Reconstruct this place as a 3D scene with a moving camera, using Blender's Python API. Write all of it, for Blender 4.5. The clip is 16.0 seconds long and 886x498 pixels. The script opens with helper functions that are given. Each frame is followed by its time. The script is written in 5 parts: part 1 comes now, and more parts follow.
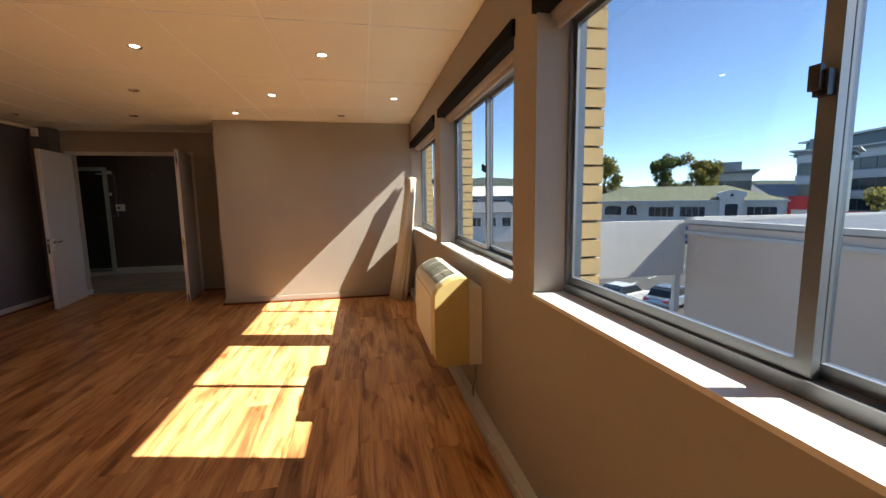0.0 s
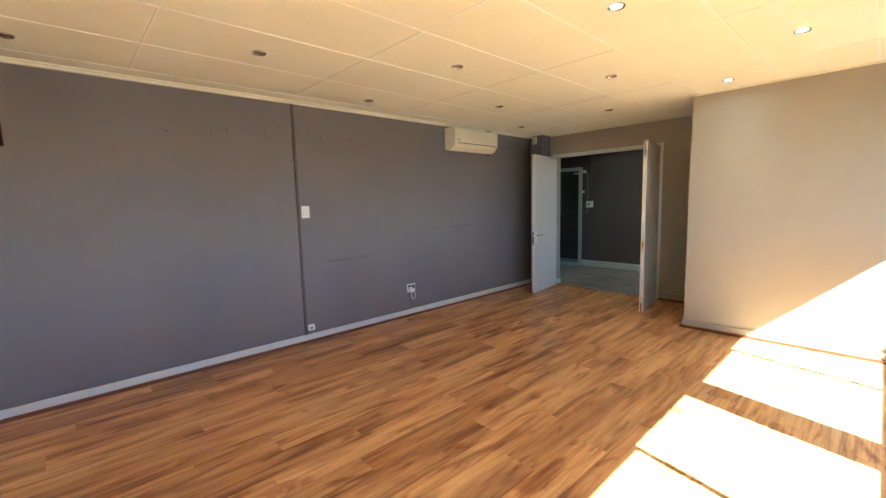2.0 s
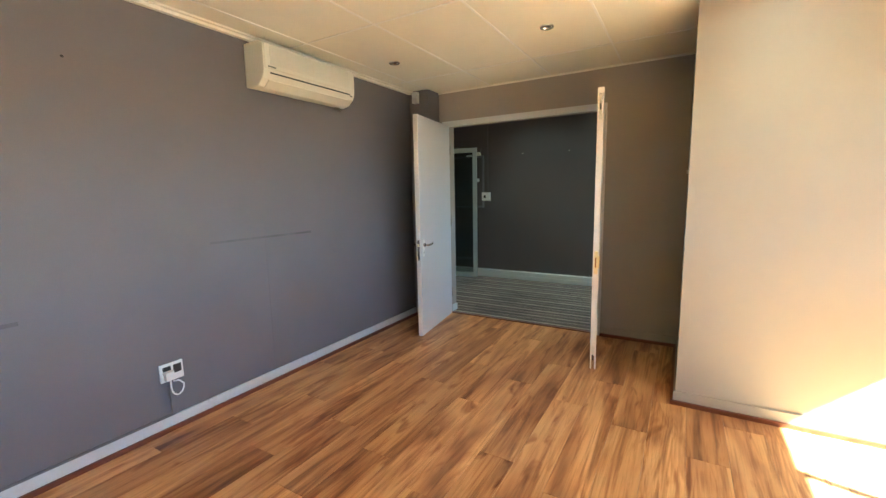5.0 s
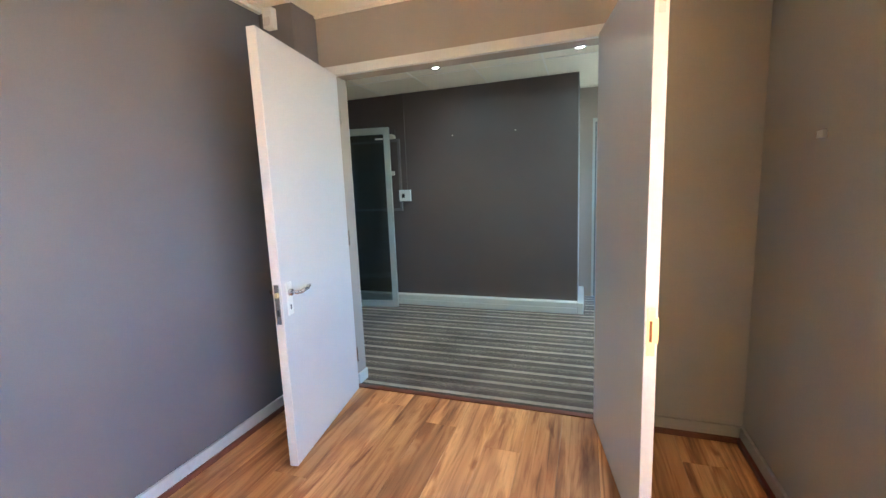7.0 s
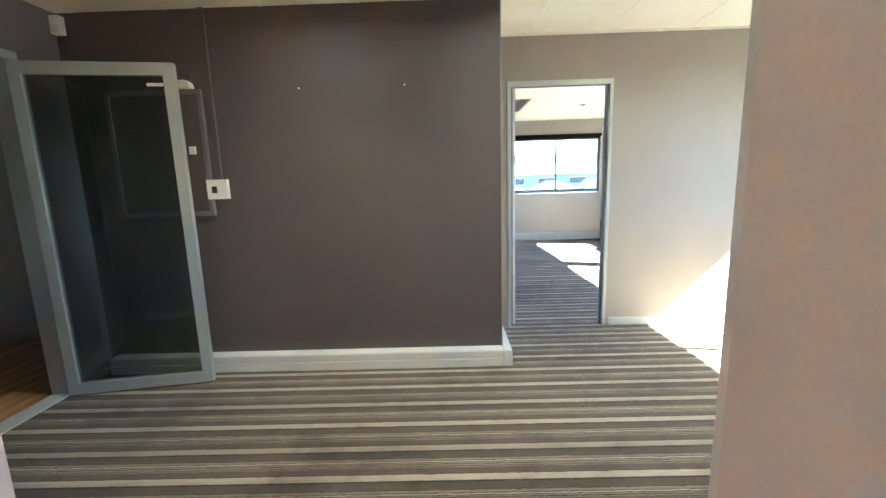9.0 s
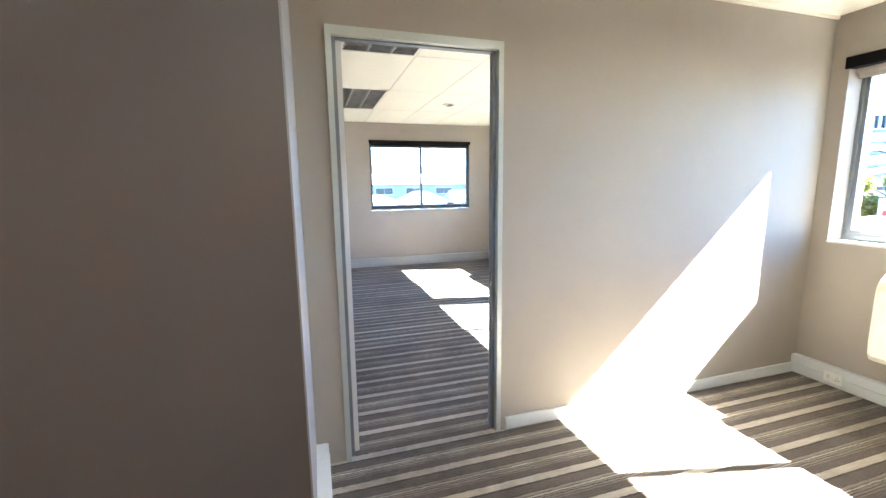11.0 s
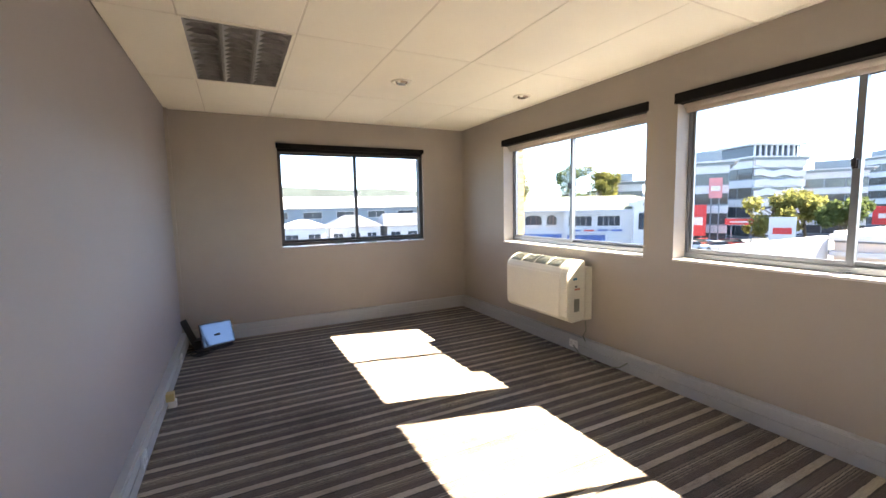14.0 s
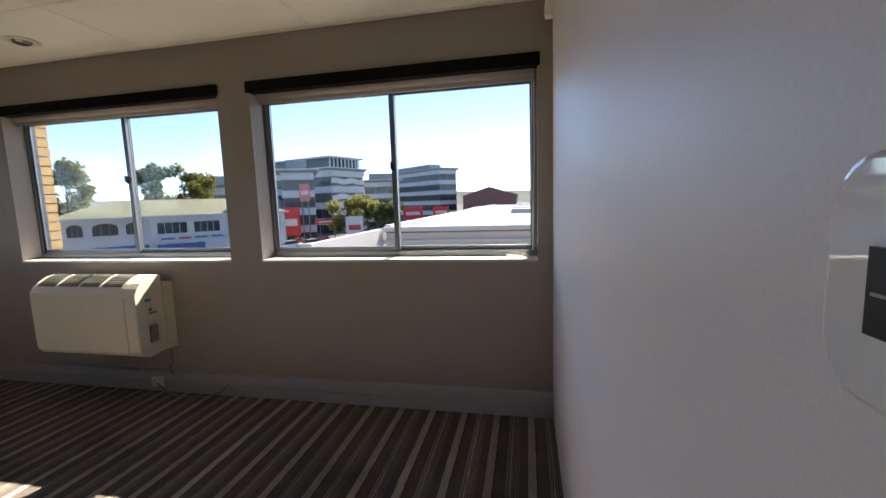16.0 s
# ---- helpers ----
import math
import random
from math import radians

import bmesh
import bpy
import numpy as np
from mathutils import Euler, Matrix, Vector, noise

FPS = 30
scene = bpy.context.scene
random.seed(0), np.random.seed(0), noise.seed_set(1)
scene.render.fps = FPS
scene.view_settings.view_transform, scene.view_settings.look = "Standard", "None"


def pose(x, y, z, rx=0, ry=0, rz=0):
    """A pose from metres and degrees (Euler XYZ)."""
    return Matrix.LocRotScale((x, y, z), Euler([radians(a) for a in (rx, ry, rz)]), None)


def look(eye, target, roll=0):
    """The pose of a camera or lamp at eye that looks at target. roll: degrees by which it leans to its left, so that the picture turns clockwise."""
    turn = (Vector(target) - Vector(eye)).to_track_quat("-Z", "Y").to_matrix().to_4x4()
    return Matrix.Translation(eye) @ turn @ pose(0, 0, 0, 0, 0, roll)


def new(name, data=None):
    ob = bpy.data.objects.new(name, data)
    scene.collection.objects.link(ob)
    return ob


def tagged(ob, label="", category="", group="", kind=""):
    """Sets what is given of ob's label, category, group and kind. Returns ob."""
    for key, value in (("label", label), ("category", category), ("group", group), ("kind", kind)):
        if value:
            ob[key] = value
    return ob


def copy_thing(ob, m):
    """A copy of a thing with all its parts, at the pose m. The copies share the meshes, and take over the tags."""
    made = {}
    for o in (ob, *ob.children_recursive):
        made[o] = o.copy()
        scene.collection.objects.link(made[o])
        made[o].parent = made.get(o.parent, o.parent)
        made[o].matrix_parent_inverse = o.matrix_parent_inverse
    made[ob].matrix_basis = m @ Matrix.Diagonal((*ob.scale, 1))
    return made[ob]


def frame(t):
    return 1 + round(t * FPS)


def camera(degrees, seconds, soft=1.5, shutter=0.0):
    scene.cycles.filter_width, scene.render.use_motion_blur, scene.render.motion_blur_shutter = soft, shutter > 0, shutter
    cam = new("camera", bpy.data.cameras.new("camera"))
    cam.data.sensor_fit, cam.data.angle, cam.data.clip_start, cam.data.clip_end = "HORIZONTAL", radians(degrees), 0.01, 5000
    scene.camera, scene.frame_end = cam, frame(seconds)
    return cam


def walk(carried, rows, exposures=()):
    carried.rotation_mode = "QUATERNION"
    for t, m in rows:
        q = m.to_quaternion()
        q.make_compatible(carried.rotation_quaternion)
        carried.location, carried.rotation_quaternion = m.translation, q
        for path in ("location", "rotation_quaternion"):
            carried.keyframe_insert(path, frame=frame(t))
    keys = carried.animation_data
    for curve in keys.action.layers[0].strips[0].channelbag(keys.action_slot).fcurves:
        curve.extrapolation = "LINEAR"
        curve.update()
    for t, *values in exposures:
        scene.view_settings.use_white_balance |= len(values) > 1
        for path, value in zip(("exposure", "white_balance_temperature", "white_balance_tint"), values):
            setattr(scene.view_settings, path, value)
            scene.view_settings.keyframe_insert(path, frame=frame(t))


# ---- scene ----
cam = camera(94.4, 16.0)
PATH = [
    (0, (0.163, 0.385, 1.37), (0.539, 2.334, 1.127), -0.8),
    (0.5, (0.144, 0.638, 1.4), (-0.54, 2.502, 1.159), -0.9),
    (1, (0.006, 0.820, 1.396), (-1.193, 2.403, 1.163), -0.9),
    (1.5, (-0.131, 1.069, 1.403), (-1.545, 2.464, 1.169), -1.2),
    (2, (-0.262, 1.365, 1.411), (-1.72, 2.715, 1.183), -1.5),
    (2.5, (-0.497, 1.656, 1.398), (-1.88, 3.085, 1.191), -1.4),
    (3, (-0.734, 1.981, 1.389), (-2.045, 3.474, 1.165), -1.2),
    (3.5, (-0.933, 2.338, 1.394), (-2.178, 3.883, 1.149), -1.1),
    (4, (-1.182, 2.664, 1.399), (-2.351, 4.267, 1.15), -1.1),
    (4.2, (-1.294, 2.779, 1.387), (-2.434, 4.402, 1.127), -1.1),
    (6.5, (-2.268, 4.571, 1.356), (-2.999, 6.414, 1.09), -1.9),
    (7, (-2.445, 4.969, 1.342), (-3.099, 6.836, 1.053), -2.3),
    (7.5, (-2.611, 5.364, 1.339), (-3.169, 7.256, 1.01), -2.7),
    (8, (-2.776, 5.785, 1.366), (-3.194, 7.709, 1.018), -2.7),
    (8.5, (-2.81, 6.228, 1.347), (-3.102, 8.178, 1.01), -2.7),
    (9, (-2.882, 6.588, 1.305), (-2.91, 8.56, 0.972), -1.7),
    (9.5, (-2.812, 6.98, 1.345), (-2.625, 8.941, 1.0), -1.7),
    (10, (-2.685, 7.352, 1.39), (-2.229, 9.265, 1.038), -1.25),
    (12.3, (-2.222, 9.165, 1.34), (-1.602, 11.055, 1.13), -1.1),
    (12.5, (-2.19, 9.331, 1.358), (-1.566, 11.221, 1.159), -1.3),
    (13, (-2.141, 9.656, 1.36), (-1.446, 11.521, 1.161), -1.2),
    (13.5, (-2.122, 9.937, 1.385), (-1.346, 11.769, 1.183), -1.2),
    (14, (-1.99, 10.147, 1.381), (-1.097, 11.925, 1.182), -1.2),
    (14.5, (-1.845, 10.28, 1.353), (-0.736, 11.93, 1.137), -0.8),
    (15, (-1.76, 10.384, 1.37), (-0.375, 11.81, 1.147), -1.0),
    (15.5, (-1.707, 10.428, 1.379), (-0.002, 11.447, 1.137), -1.6),
    (16, (-1.628, 10.285, 1.336), (0.317, 10.686, 1.103), -1.9),
]
EXPOSURES = [(0.0, 2.5, 6700, 6), (0.5, 3.58, 6500, 0), (1.0, 3.97, 5500, -14), (1.5, 4.35, 5120, -20), (3.5, 4.66, 5120, -20), (4.0, 4.74, 5120, -20),
             (6.5, 5.58, 5200, -16), (7.0, 5.8, 4850, -12), (7.5, 5.93, 5250, -17), (8.0, 5.82, 5850, -12), (9.0, 6.15, 5950, -4), (9.5, 6.65, 5800, -2),
             (10.0, 6.4, 5800, 0), (12.5, 5.2, 7150, 9), (13.0, 4.8, 7330, 11), (13.5, 4.7, 7450, 12), (14.5, 4.6, 7700, 15), (15.2, 3.85, 7700, 16),
             (15.5, 3.2, 7600, 16), (16.0, 3.02, 7350, 14)]
walk(cam, [(t, look(*p)) for t, *p in PATH], EXPOSURES)

# ---- world, sun, lamps ----
world = bpy.data.worlds.new("sky")
scene.world = world
world.use_nodes = True
wn = world.node_tree
sky = wn.nodes.new("ShaderNodeTexSky")
sky.sky_type = "NISHITA"
sky.sun_disc = False
SUN_EL = math.atan2(1.0, math.hypot(1.065, 0.25))
sky.sun_elevation = SUN_EL
sky.sun_rotation = math.atan2(1.065, -0.25)
sky.air_density = 0.55
sky.dust_density = 0.0
sky.ozone_density = 3.5
wn.links.new(sky.outputs[0], wn.nodes["Background"].inputs[0])
wn.nodes["Background"].inputs[1].default_value = 0.105
sun = new("sun", bpy.data.lights.new("sun", "SUN"))
sun.data.energy, sun.data.angle, sun.data.color = 4.0, radians(0.53), (1.0, 0.95, 0.87)
sun.matrix_world = look((1.065 * 20, -0.25 * 20, 20), (0, 0, 0))



# ---- material tools ----
def mat(name):
    m = bpy.data.materials.new(name)
    m.use_nodes = True
    nt = m.node_tree
    return m, nt, nt.nodes["Principled BSDF"]


def nd(nt, kind, **kw):
    n = nt.nodes.new("ShaderNode" + kind)
    for k, v in kw.items():
        n.inputs[k.replace("_", " ")].default_value = v
    return n


def ramp(nt, fac, stops, interp="LINEAR"):
    n = nt.nodes.new("ShaderNodeValToRGB")
    n.color_ramp.interpolation = interp
    el = n.color_ramp.elements
    while len(el) < len(stops):
        el.new(0.5)
    for e, (p, c) in zip(el, stops):
        e.position, e.color = p, (*c, 1)
    nt.links.new(fac, n.inputs[0])
    return n.outputs[0]


def mixc(nt, fac, a, b, blend="MIX"):
    n = nt.nodes.new("ShaderNodeMix")
    n.data_type, n.blend_type = "RGBA", blend
    for sock, v in ((n.inputs[0], fac), (n.inputs[6], a), (n.inputs[7], b)):
        if isinstance(v, (int, float)):
            sock.default_value = v
        elif isinstance(v, tuple):
            sock.default_value = (*v, 1)
        else:
            nt.links.new(v, sock)
    return n.outputs[2]


def bump(nt, bs, height, strength, dist):
    b = nd(nt, "Bump", Strength=strength, Distance=dist)
    nt.links.new(height, b.inputs["Height"])
    nt.links.new(b.outputs[0], bs.inputs["Normal"])


def surface(name, col, rough=0.6, metal=0.0, vary=0.08, big=1.5, fine=60.0, relief=0.15, dist=0.002, dirt=0.0, dirtcol=(0.12, 0.1, 0.08), spec=0.5, coat=0.0):
    """A painted, plastic, metal or stone surface with wide mottling, fine grain and optional stains."""
    m, nt, bs = mat(name)
    tc = nt.nodes.new("ShaderNodeTexCoord")
    n1 = nd(nt, "TexNoise", Scale=big, Detail=4.0, Roughness=0.6)
    n2 = nd(nt, "TexNoise", Scale=fine, Detail=3.0, Roughness=0.6)
    nt.links.new(tc.outputs["Object"], n1.inputs["Vector"])
    nt.links.new(tc.outputs["Object"], n2.inputs["Vector"])
    lo, hi = tuple(c * (1 - vary) for c in col), tuple(min(1, c * (1 + vary)) for c in col)
    c = ramp(nt, n1.outputs["Fac"], ((0.3, lo), (0.7, hi)))
    g = ramp(nt, n2.outputs["Fac"], ((0.3, (0.94,) * 3), (0.7, (1.0,) * 3)))
    c = mixc(nt, 1.0, c, g, "MULTIPLY")
    if dirt:
        n3 = nd(nt, "TexNoise", Scale=big * 4, Detail=8.0, Roughness=0.75)
        nt.links.new(tc.outputs["Object"], n3.inputs["Vector"])
        f = ramp(nt, n3.outputs["Fac"], ((0.58, (0, 0, 0)), (0.72, (dirt,) * 3)))
        c = mixc(nt, f, c, dirtcol)
    nt.links.new(c, bs.inputs["Base Color"])
    r = ramp(nt, n1.outputs["Fac"], ((0.3, (max(0.02, rough - 0.07),) * 3), (0.7, (min(1, rough + 0.07),) * 3)))
    nt.links.new(r, bs.inputs["Roughness"])
    bs.inputs["Metallic"].default_value = metal
    bs.inputs["Specular IOR Level"].default_value = spec
    bs.inputs["Coat Weight"].default_value = coat
    if relief:
        bump(nt, bs, n2.outputs["Fac"], relief, dist)
    return m


def glass(name, tint, gloss=0.6):
    m, nt, bs = mat(name)
    nt.nodes.remove(bs)
    out = nt.nodes["Material Output"]
    tr = nd(nt, "BsdfTransparent", Color=(*tint, 1))
    gl = nd(nt, "BsdfGlossy", Roughness=0.01)
    fr = nd(nt, "Fresnel", IOR=1.5)
    mu = nt.nodes.new("ShaderNodeMath")
    mu.operation = "MULTIPLY"
    mu.inputs[1].default_value = gloss
    nt.links.new(fr.outputs[0], mu.inputs[0])
    mx = nt.nodes.new("ShaderNodeMixShader")
    nt.links.new(mu.outputs[0], mx.inputs[0])
    nt.links.new(tr.outputs[0], mx.inputs[1])
    nt.links.new(gl.outputs[0], mx.inputs[2])
    nt.links.new(mx.outputs[0], out.inputs[0])
    return m


def glow(name, col, strength):
    m, nt, bs = mat(name)
    bs.inputs["Base Color"].default_value = (*col, 1)
    bs.inputs["Emission Color"].default_value = (*col, 1)
    bs.inputs["Emission Strength"].default_value = strength
    return m


def laminate(name):
    """Oak laminate: warm ground colour, long grain, knots and a tone of its own for each plank."""
    m, nt, bs = mat(name)
    tc = nt.nodes.new("ShaderNodeTexCoord")
    oi = nt.nodes.new("ShaderNodeObjectInfo")
    sh = nt.nodes.new("ShaderNodeVectorMath")
    sh.operation = "SCALE"
    sh.inputs[0].default_value = (37.0, 61.0, 11.0)
    nt.links.new(oi.outputs["Random"], sh.inputs["Scale"])
    ad = nt.nodes.new("ShaderNodeVectorMath")
    nt.links.new(tc.outputs["Object"], ad.inputs[0])
    nt.links.new(sh.outputs[0], ad.inputs[1])

    def stretched(sx, sy, scale, detail, rough, distort=0.0):
        mp = nd(nt, "Mapping", Scale=(sx, sy, 1.0))
        nt.links.new(ad.outputs[0], mp.inputs[0])
        n = nd(nt, "TexNoise", Scale=scale, Detail=detail, Roughness=rough, Distortion=distort)
        nt.links.new(mp.outputs[0], n.inputs["Vector"])
        return n.outputs["Fac"]

    broad = stretched(4.6, 0.62, 1.6, 3.0, 0.5, 0.6)
    grain = stretched(64.0, 1.5, 1.6, 5.0, 0.6, 0.5)
    knots = stretched(7.0, 1.5, 1.5, 3.0, 0.5, 0.9)
    streak = stretched(13.0, 0.8, 1.4, 5.0, 0.62, 1.0)
    c = ramp(nt, broad, ((0.31, (0.29, 0.128, 0.052)), (0.42, (0.50, 0.25, 0.102)), (0.54, (0.66, 0.365, 0.158)), (0.74, (0.76, 0.465, 0.22))))
    g = ramp(nt, grain, ((0.3, (0.70, 0.62, 0.55)), (0.48, (1.0, 1.0, 1.0)), (0.75, (1.1, 1.09, 1.07))))
    c = mixc(nt, 0.85, c, g, "MULTIPLY")
    k = ramp(nt, knots, ((0.57, (1, 1, 1)), (0.66, (0.62, 0.47, 0.37)), (0.76, (0.28, 0.17, 0.11))))
    c = mixc(nt, 0.9, c, k, "MULTIPLY")
    s = ramp(nt, streak, ((0.32, (0.34, 0.24, 0.18)), (0.42, (0.74, 0.64, 0.56)), (0.5, (1, 1, 1))))
    c = mixc(nt, 0.8, c, s, "MULTIPLY")
    tone = ramp(nt, oi.outputs["Random"], ((0.0, (0.74, 0.68, 0.62)), (0.3, (0.92, 0.9, 0.88)), (0.7, (1.03, 1.02, 1.0)), (1.0, (1.16, 1.16, 1.14))))
    c = mixc(nt, 1.0, c, tone, "MULTIPLY")
    nt.links.new(c, bs.inputs["Base Color"])
    r = ramp(nt, grain, ((0.3, (0.42,) * 3), (0.7, (0.32,) * 3)))
    nt.links.new(r, bs.inputs["Roughness"])
    bs.inputs["Specular IOR Level"].default_value = 0.45
    bump(nt, bs, grain, 0.12, 0.001)
    return m


def stripes(name):
    """Woven carpet with stripes of uneven width across the rooms."""
    m, nt, bs = mat(name)
    tc = nt.nodes.new("ShaderNodeTexCoord")
    wob = nd(nt, "TexNoise", Scale=45.0, Detail=5.0, Roughness=0.7)
    nt.links.new(tc.outputs["Object"], wob.inputs["Vector"])
    sep = nt.nodes.new("ShaderNodeSeparateXYZ")
    nt.links.new(tc.outputs["Object"], sep.inputs[0])

    def math2(op, a, b):
        n = nt.nodes.new("ShaderNodeMath")
        n.operation = op
        for s, v in zip(n.inputs, (a, b)):
            if isinstance(v, (int, float)):
                s.default_value = v
            else:
                nt.links.new(v, s)
        return n.outputs[0]

    y = math2("ADD", sep.outputs["Y"], math2("MULTIPLY", math2("SUBTRACT", wob.outputs["Fac"], 0.5), 0.022))
    f = math2("FRACT", math2("DIVIDE", y, 0.205), 0.0)
    lt, md, dk, bk = (0.365, 0.318, 0.256), (0.21, 0.176, 0.138), (0.083, 0.065, 0.051), (0.032, 0.025, 0.02)
    c = ramp(nt, f, ((0.0, lt), (0.19, bk), (0.21, dk), (0.40, md), (0.42, dk), (0.46, md), (0.50, bk), (0.52, md), (0.56, bk), (0.58, lt), (0.62, bk),
                     (0.64, md), (0.71, bk), (0.73, dk), (0.95, bk)), "CONSTANT")
    band = nd(nt, "Mapping", Scale=(0.05, 6.0, 1.0))
    nt.links.new(tc.outputs["Object"], band.inputs[0])
    tone = nd(nt, "TexNoise", Scale=1.0, Detail=2.0)
    nt.links.new(band.outputs[0], tone.inputs["Vector"])
    c = mixc(nt, 0.9, c, ramp(nt, tone.outputs["Fac"], ((0.3, (0.7,) * 3), (0.7, (1.3,) * 3))), "MULTIPLY")
    mp = nd(nt, "Mapping", Scale=(3.0, 90.0, 1.0))
    nt.links.new(tc.outputs["Object"], mp.inputs[0])
    rib = nd(nt, "TexNoise", Scale=3.0, Detail=4.0, Roughness=0.7)
    nt.links.new(mp.outputs[0], rib.inputs["Vector"])
    tuft = nd(nt, "TexNoise", Scale=320.0, Detail=2.0)
    nt.links.new(tc.outputs["Object"], tuft.inputs["Vector"])
    wear = nd(nt, "TexNoise", Scale=2.3, Detail=6.0, Roughness=0.7)
    nt.links.new(tc.outputs["Object"], wear.inputs["Vector"])
    c = mixc(nt, 0.8, c, ramp(nt, rib.outputs["Fac"], ((0.3, (0.65,) * 3), (0.7, (1.3,) * 3))), "MULTIPLY")
    c = mixc(nt, 0.8, c, ramp(nt, tuft.outputs["Fac"], ((0.3, (0.6,) * 3), (0.7, (1.3,) * 3))), "MULTIPLY")
    c = mixc(nt, ramp(nt, wear.outputs["Fac"], ((0.42, (0.0,) * 3), (0.74, (0.26,) * 3))), c, (0.2, 0.172, 0.138))
    stain = nd(nt, "TexNoise", Scale=1.3, Detail=7.0, Roughness=0.72)
    nt.links.new(tc.outputs["Object"], stain.inputs["Vector"])
    c = mixc(nt, 1.0, c, ramp(nt, stain.outputs["Fac"], ((0.36, (0.62, 0.6, 0.58)), (0.5, (1.0, 1.0, 1.0)), (0.7, (1.15, 1.14, 1.1)))), "MULTIPLY")
    nt.links.new(c, bs.inputs["Base Color"])
    bs.inputs["Roughness"].default_value = 0.95
    bs.inputs["Specular IOR Level"].default_value = 0.1
    bs.inputs["Sheen Weight"].default_value = 0.15
    h = math2("ADD", math2("MULTIPLY", tuft.outputs["Fac"], 0.6), rib.outputs["Fac"])
    bump(nt, bs, h, 0.6, 0.004)
    return m


# ---- materials ----
M_TAUPE = surface("taupe paint", (0.36, 0.323, 0.283), 0.68, vary=0.05, spec=0.3, fine=220, relief=0.12, dirt=0.10, dirtcol=(0.28, 0.24, 0.21))
M_GREY = surface("charcoal paint", (0.168, 0.156, 0.163), 0.6, vary=0.07, spec=0.35, fine=220, relief=0.12, dirt=0.14, dirtcol=(0.125, 0.116, 0.118))
M_DARK = surface("dark brown grey paint", (0.094, 0.079, 0.078), 0.55, vary=0.07, fine=220, relief=0.12, dirt=0.12, dirtcol=(0.06, 0.055, 0.055))
M_LILAC = surface("lilac grey paint", (0.25, 0.242, 0.262), 0.5, vary=0.04, fine=200, relief=0.1, dirt=0.08, dirtcol=(0.3, 0.28, 0.28))
M_CWEST = surface("warm mid grey paint", (0.262, 0.24, 0.242), 0.6, vary=0.05, fine=200, relief=0.1, dirt=0.08, dirtcol=(0.15, 0.14, 0.14))
M_WINDOWLIT = surface("wall paint paled by window light", (0.82, 0.79, 0.78), 0.45, vary=0.04, fine=200, relief=0.1, dirt=0.06, dirtcol=(0.5, 0.48, 0.47))
M_CEIL = surface("cream ceiling board", (0.85, 0.82, 0.71), 0.7, vary=0.03, fine=150, relief=0.1)
M_JOINT = surface("white cover strip", (0.88, 0.87, 0.82), 0.4, vary=0.03, fine=80, relief=0.05)
M_CEILGAP = surface("ceiling joint", (0.70, 0.655, 0.56), 0.8)
M_TRIM = surface("white gloss trim", (0.62, 0.64, 0.64), 0.35, vary=0.05, fine=40, relief=0.08, dirt=0.35, dirtcol=(0.35, 0.33, 0.3))
M_CHANNEL = surface("grey cable skirting", (0.40, 0.41, 0.42), 0.4, vary=0.05, fine=40, relief=0.08, dirt=0.35, dirtcol=(0.25, 0.24, 0.23))
M_SILL = surface("white window sill", (0.66, 0.64, 0.61), 0.4, vary=0.04, dirt=0.2, dirtcol=(0.5, 0.47, 0.42))
M_BEAD = surface("red brown bead", (0.16, 0.045, 0.02), 0.4, vary=0.2, fine=30)
M_DOOR = surface("pale grey door paint", (0.60, 0.59, 0.60), 0.35, vary=0.03, fine=90, relief=0.06, dirt=0.08, dirtcol=(0.42, 0.4, 0.4))
M_DOOREDGE = surface("door edge paint", (0.72, 0.68, 0.66), 0.4, vary=0.05, dirt=0.2, dirtcol=(0.45, 0.4, 0.36))
M_FRAME = surface("window aluminium", (0.20, 0.22, 0.24), 0.38, metal=0.6, vary=0.08, fine=120, relief=0.05)
# End window frame: its shade against the bright sky is in this colour.
M_FRAMEBACKLIT = surface("window aluminium darkened as backlit", (0.05, 0.05, 0.052), 0.4, metal=0.5, vary=0.1, fine=120, relief=0.05)
M_ALU = surface("silver door aluminium", (0.50, 0.54, 0.53), 0.38, metal=0.5, vary=0.06, fine=120, relief=0.05)
M_STEEL = surface("brushed steel", (0.62, 0.6, 0.58), 0.25, metal=1.0, vary=0.08, fine=200, relief=0.05)
M_BRASS = surface("worn brass plate", (0.75, 0.62, 0.36), 0.35, metal=0.7, vary=0.15, fine=90)
M_PLASTIC = surface("white plastic", (0.78, 0.78, 0.75), 0.35, vary=0.03, relief=0.03)
M_CREAM = surface("aged cream plastic", (0.72, 0.69, 0.58), 0.38, vary=0.05, relief=0.04, dirt=0.1, dirtcol=(0.5, 0.44, 0.3))
M_YELLOW = surface("yellow plastic with age and glow", (0.62, 0.50, 0.21), 0.4, vary=0.08, relief=0.04)
M_GRILLE = surface("grey green grille", (0.20, 0.21, 0.17), 0.5, vary=0.1)
M_BLACK = surface("black plastic", (0.02, 0.02, 0.022), 0.35, vary=0.15, relief=0.05)
M_BLIND = surface("black blind cassette", (0.010, 0.009, 0.009), 0.85, vary=0.2, spec=0.1)
M_FABRIC = surface("rolled blind cloth", (0.42, 0.37, 0.32), 0.85, vary=0.08, fine=400, relief=0.3)
M_CURTAIN = surface("ivory blind slats", (0.66, 0.6, 0.5), 0.8, vary=0.06, fine=350, relief=0.3)
M_GLASS = glass("window glass", (0.655, 0.668, 0.672), 0.12)
M_DOORGLASS = glass("tinted door glass", (0.74, 0.80, 0.80), 1.0)
M_LAM = laminate("oak laminate")
M_CARPET = stripes("striped carpet")
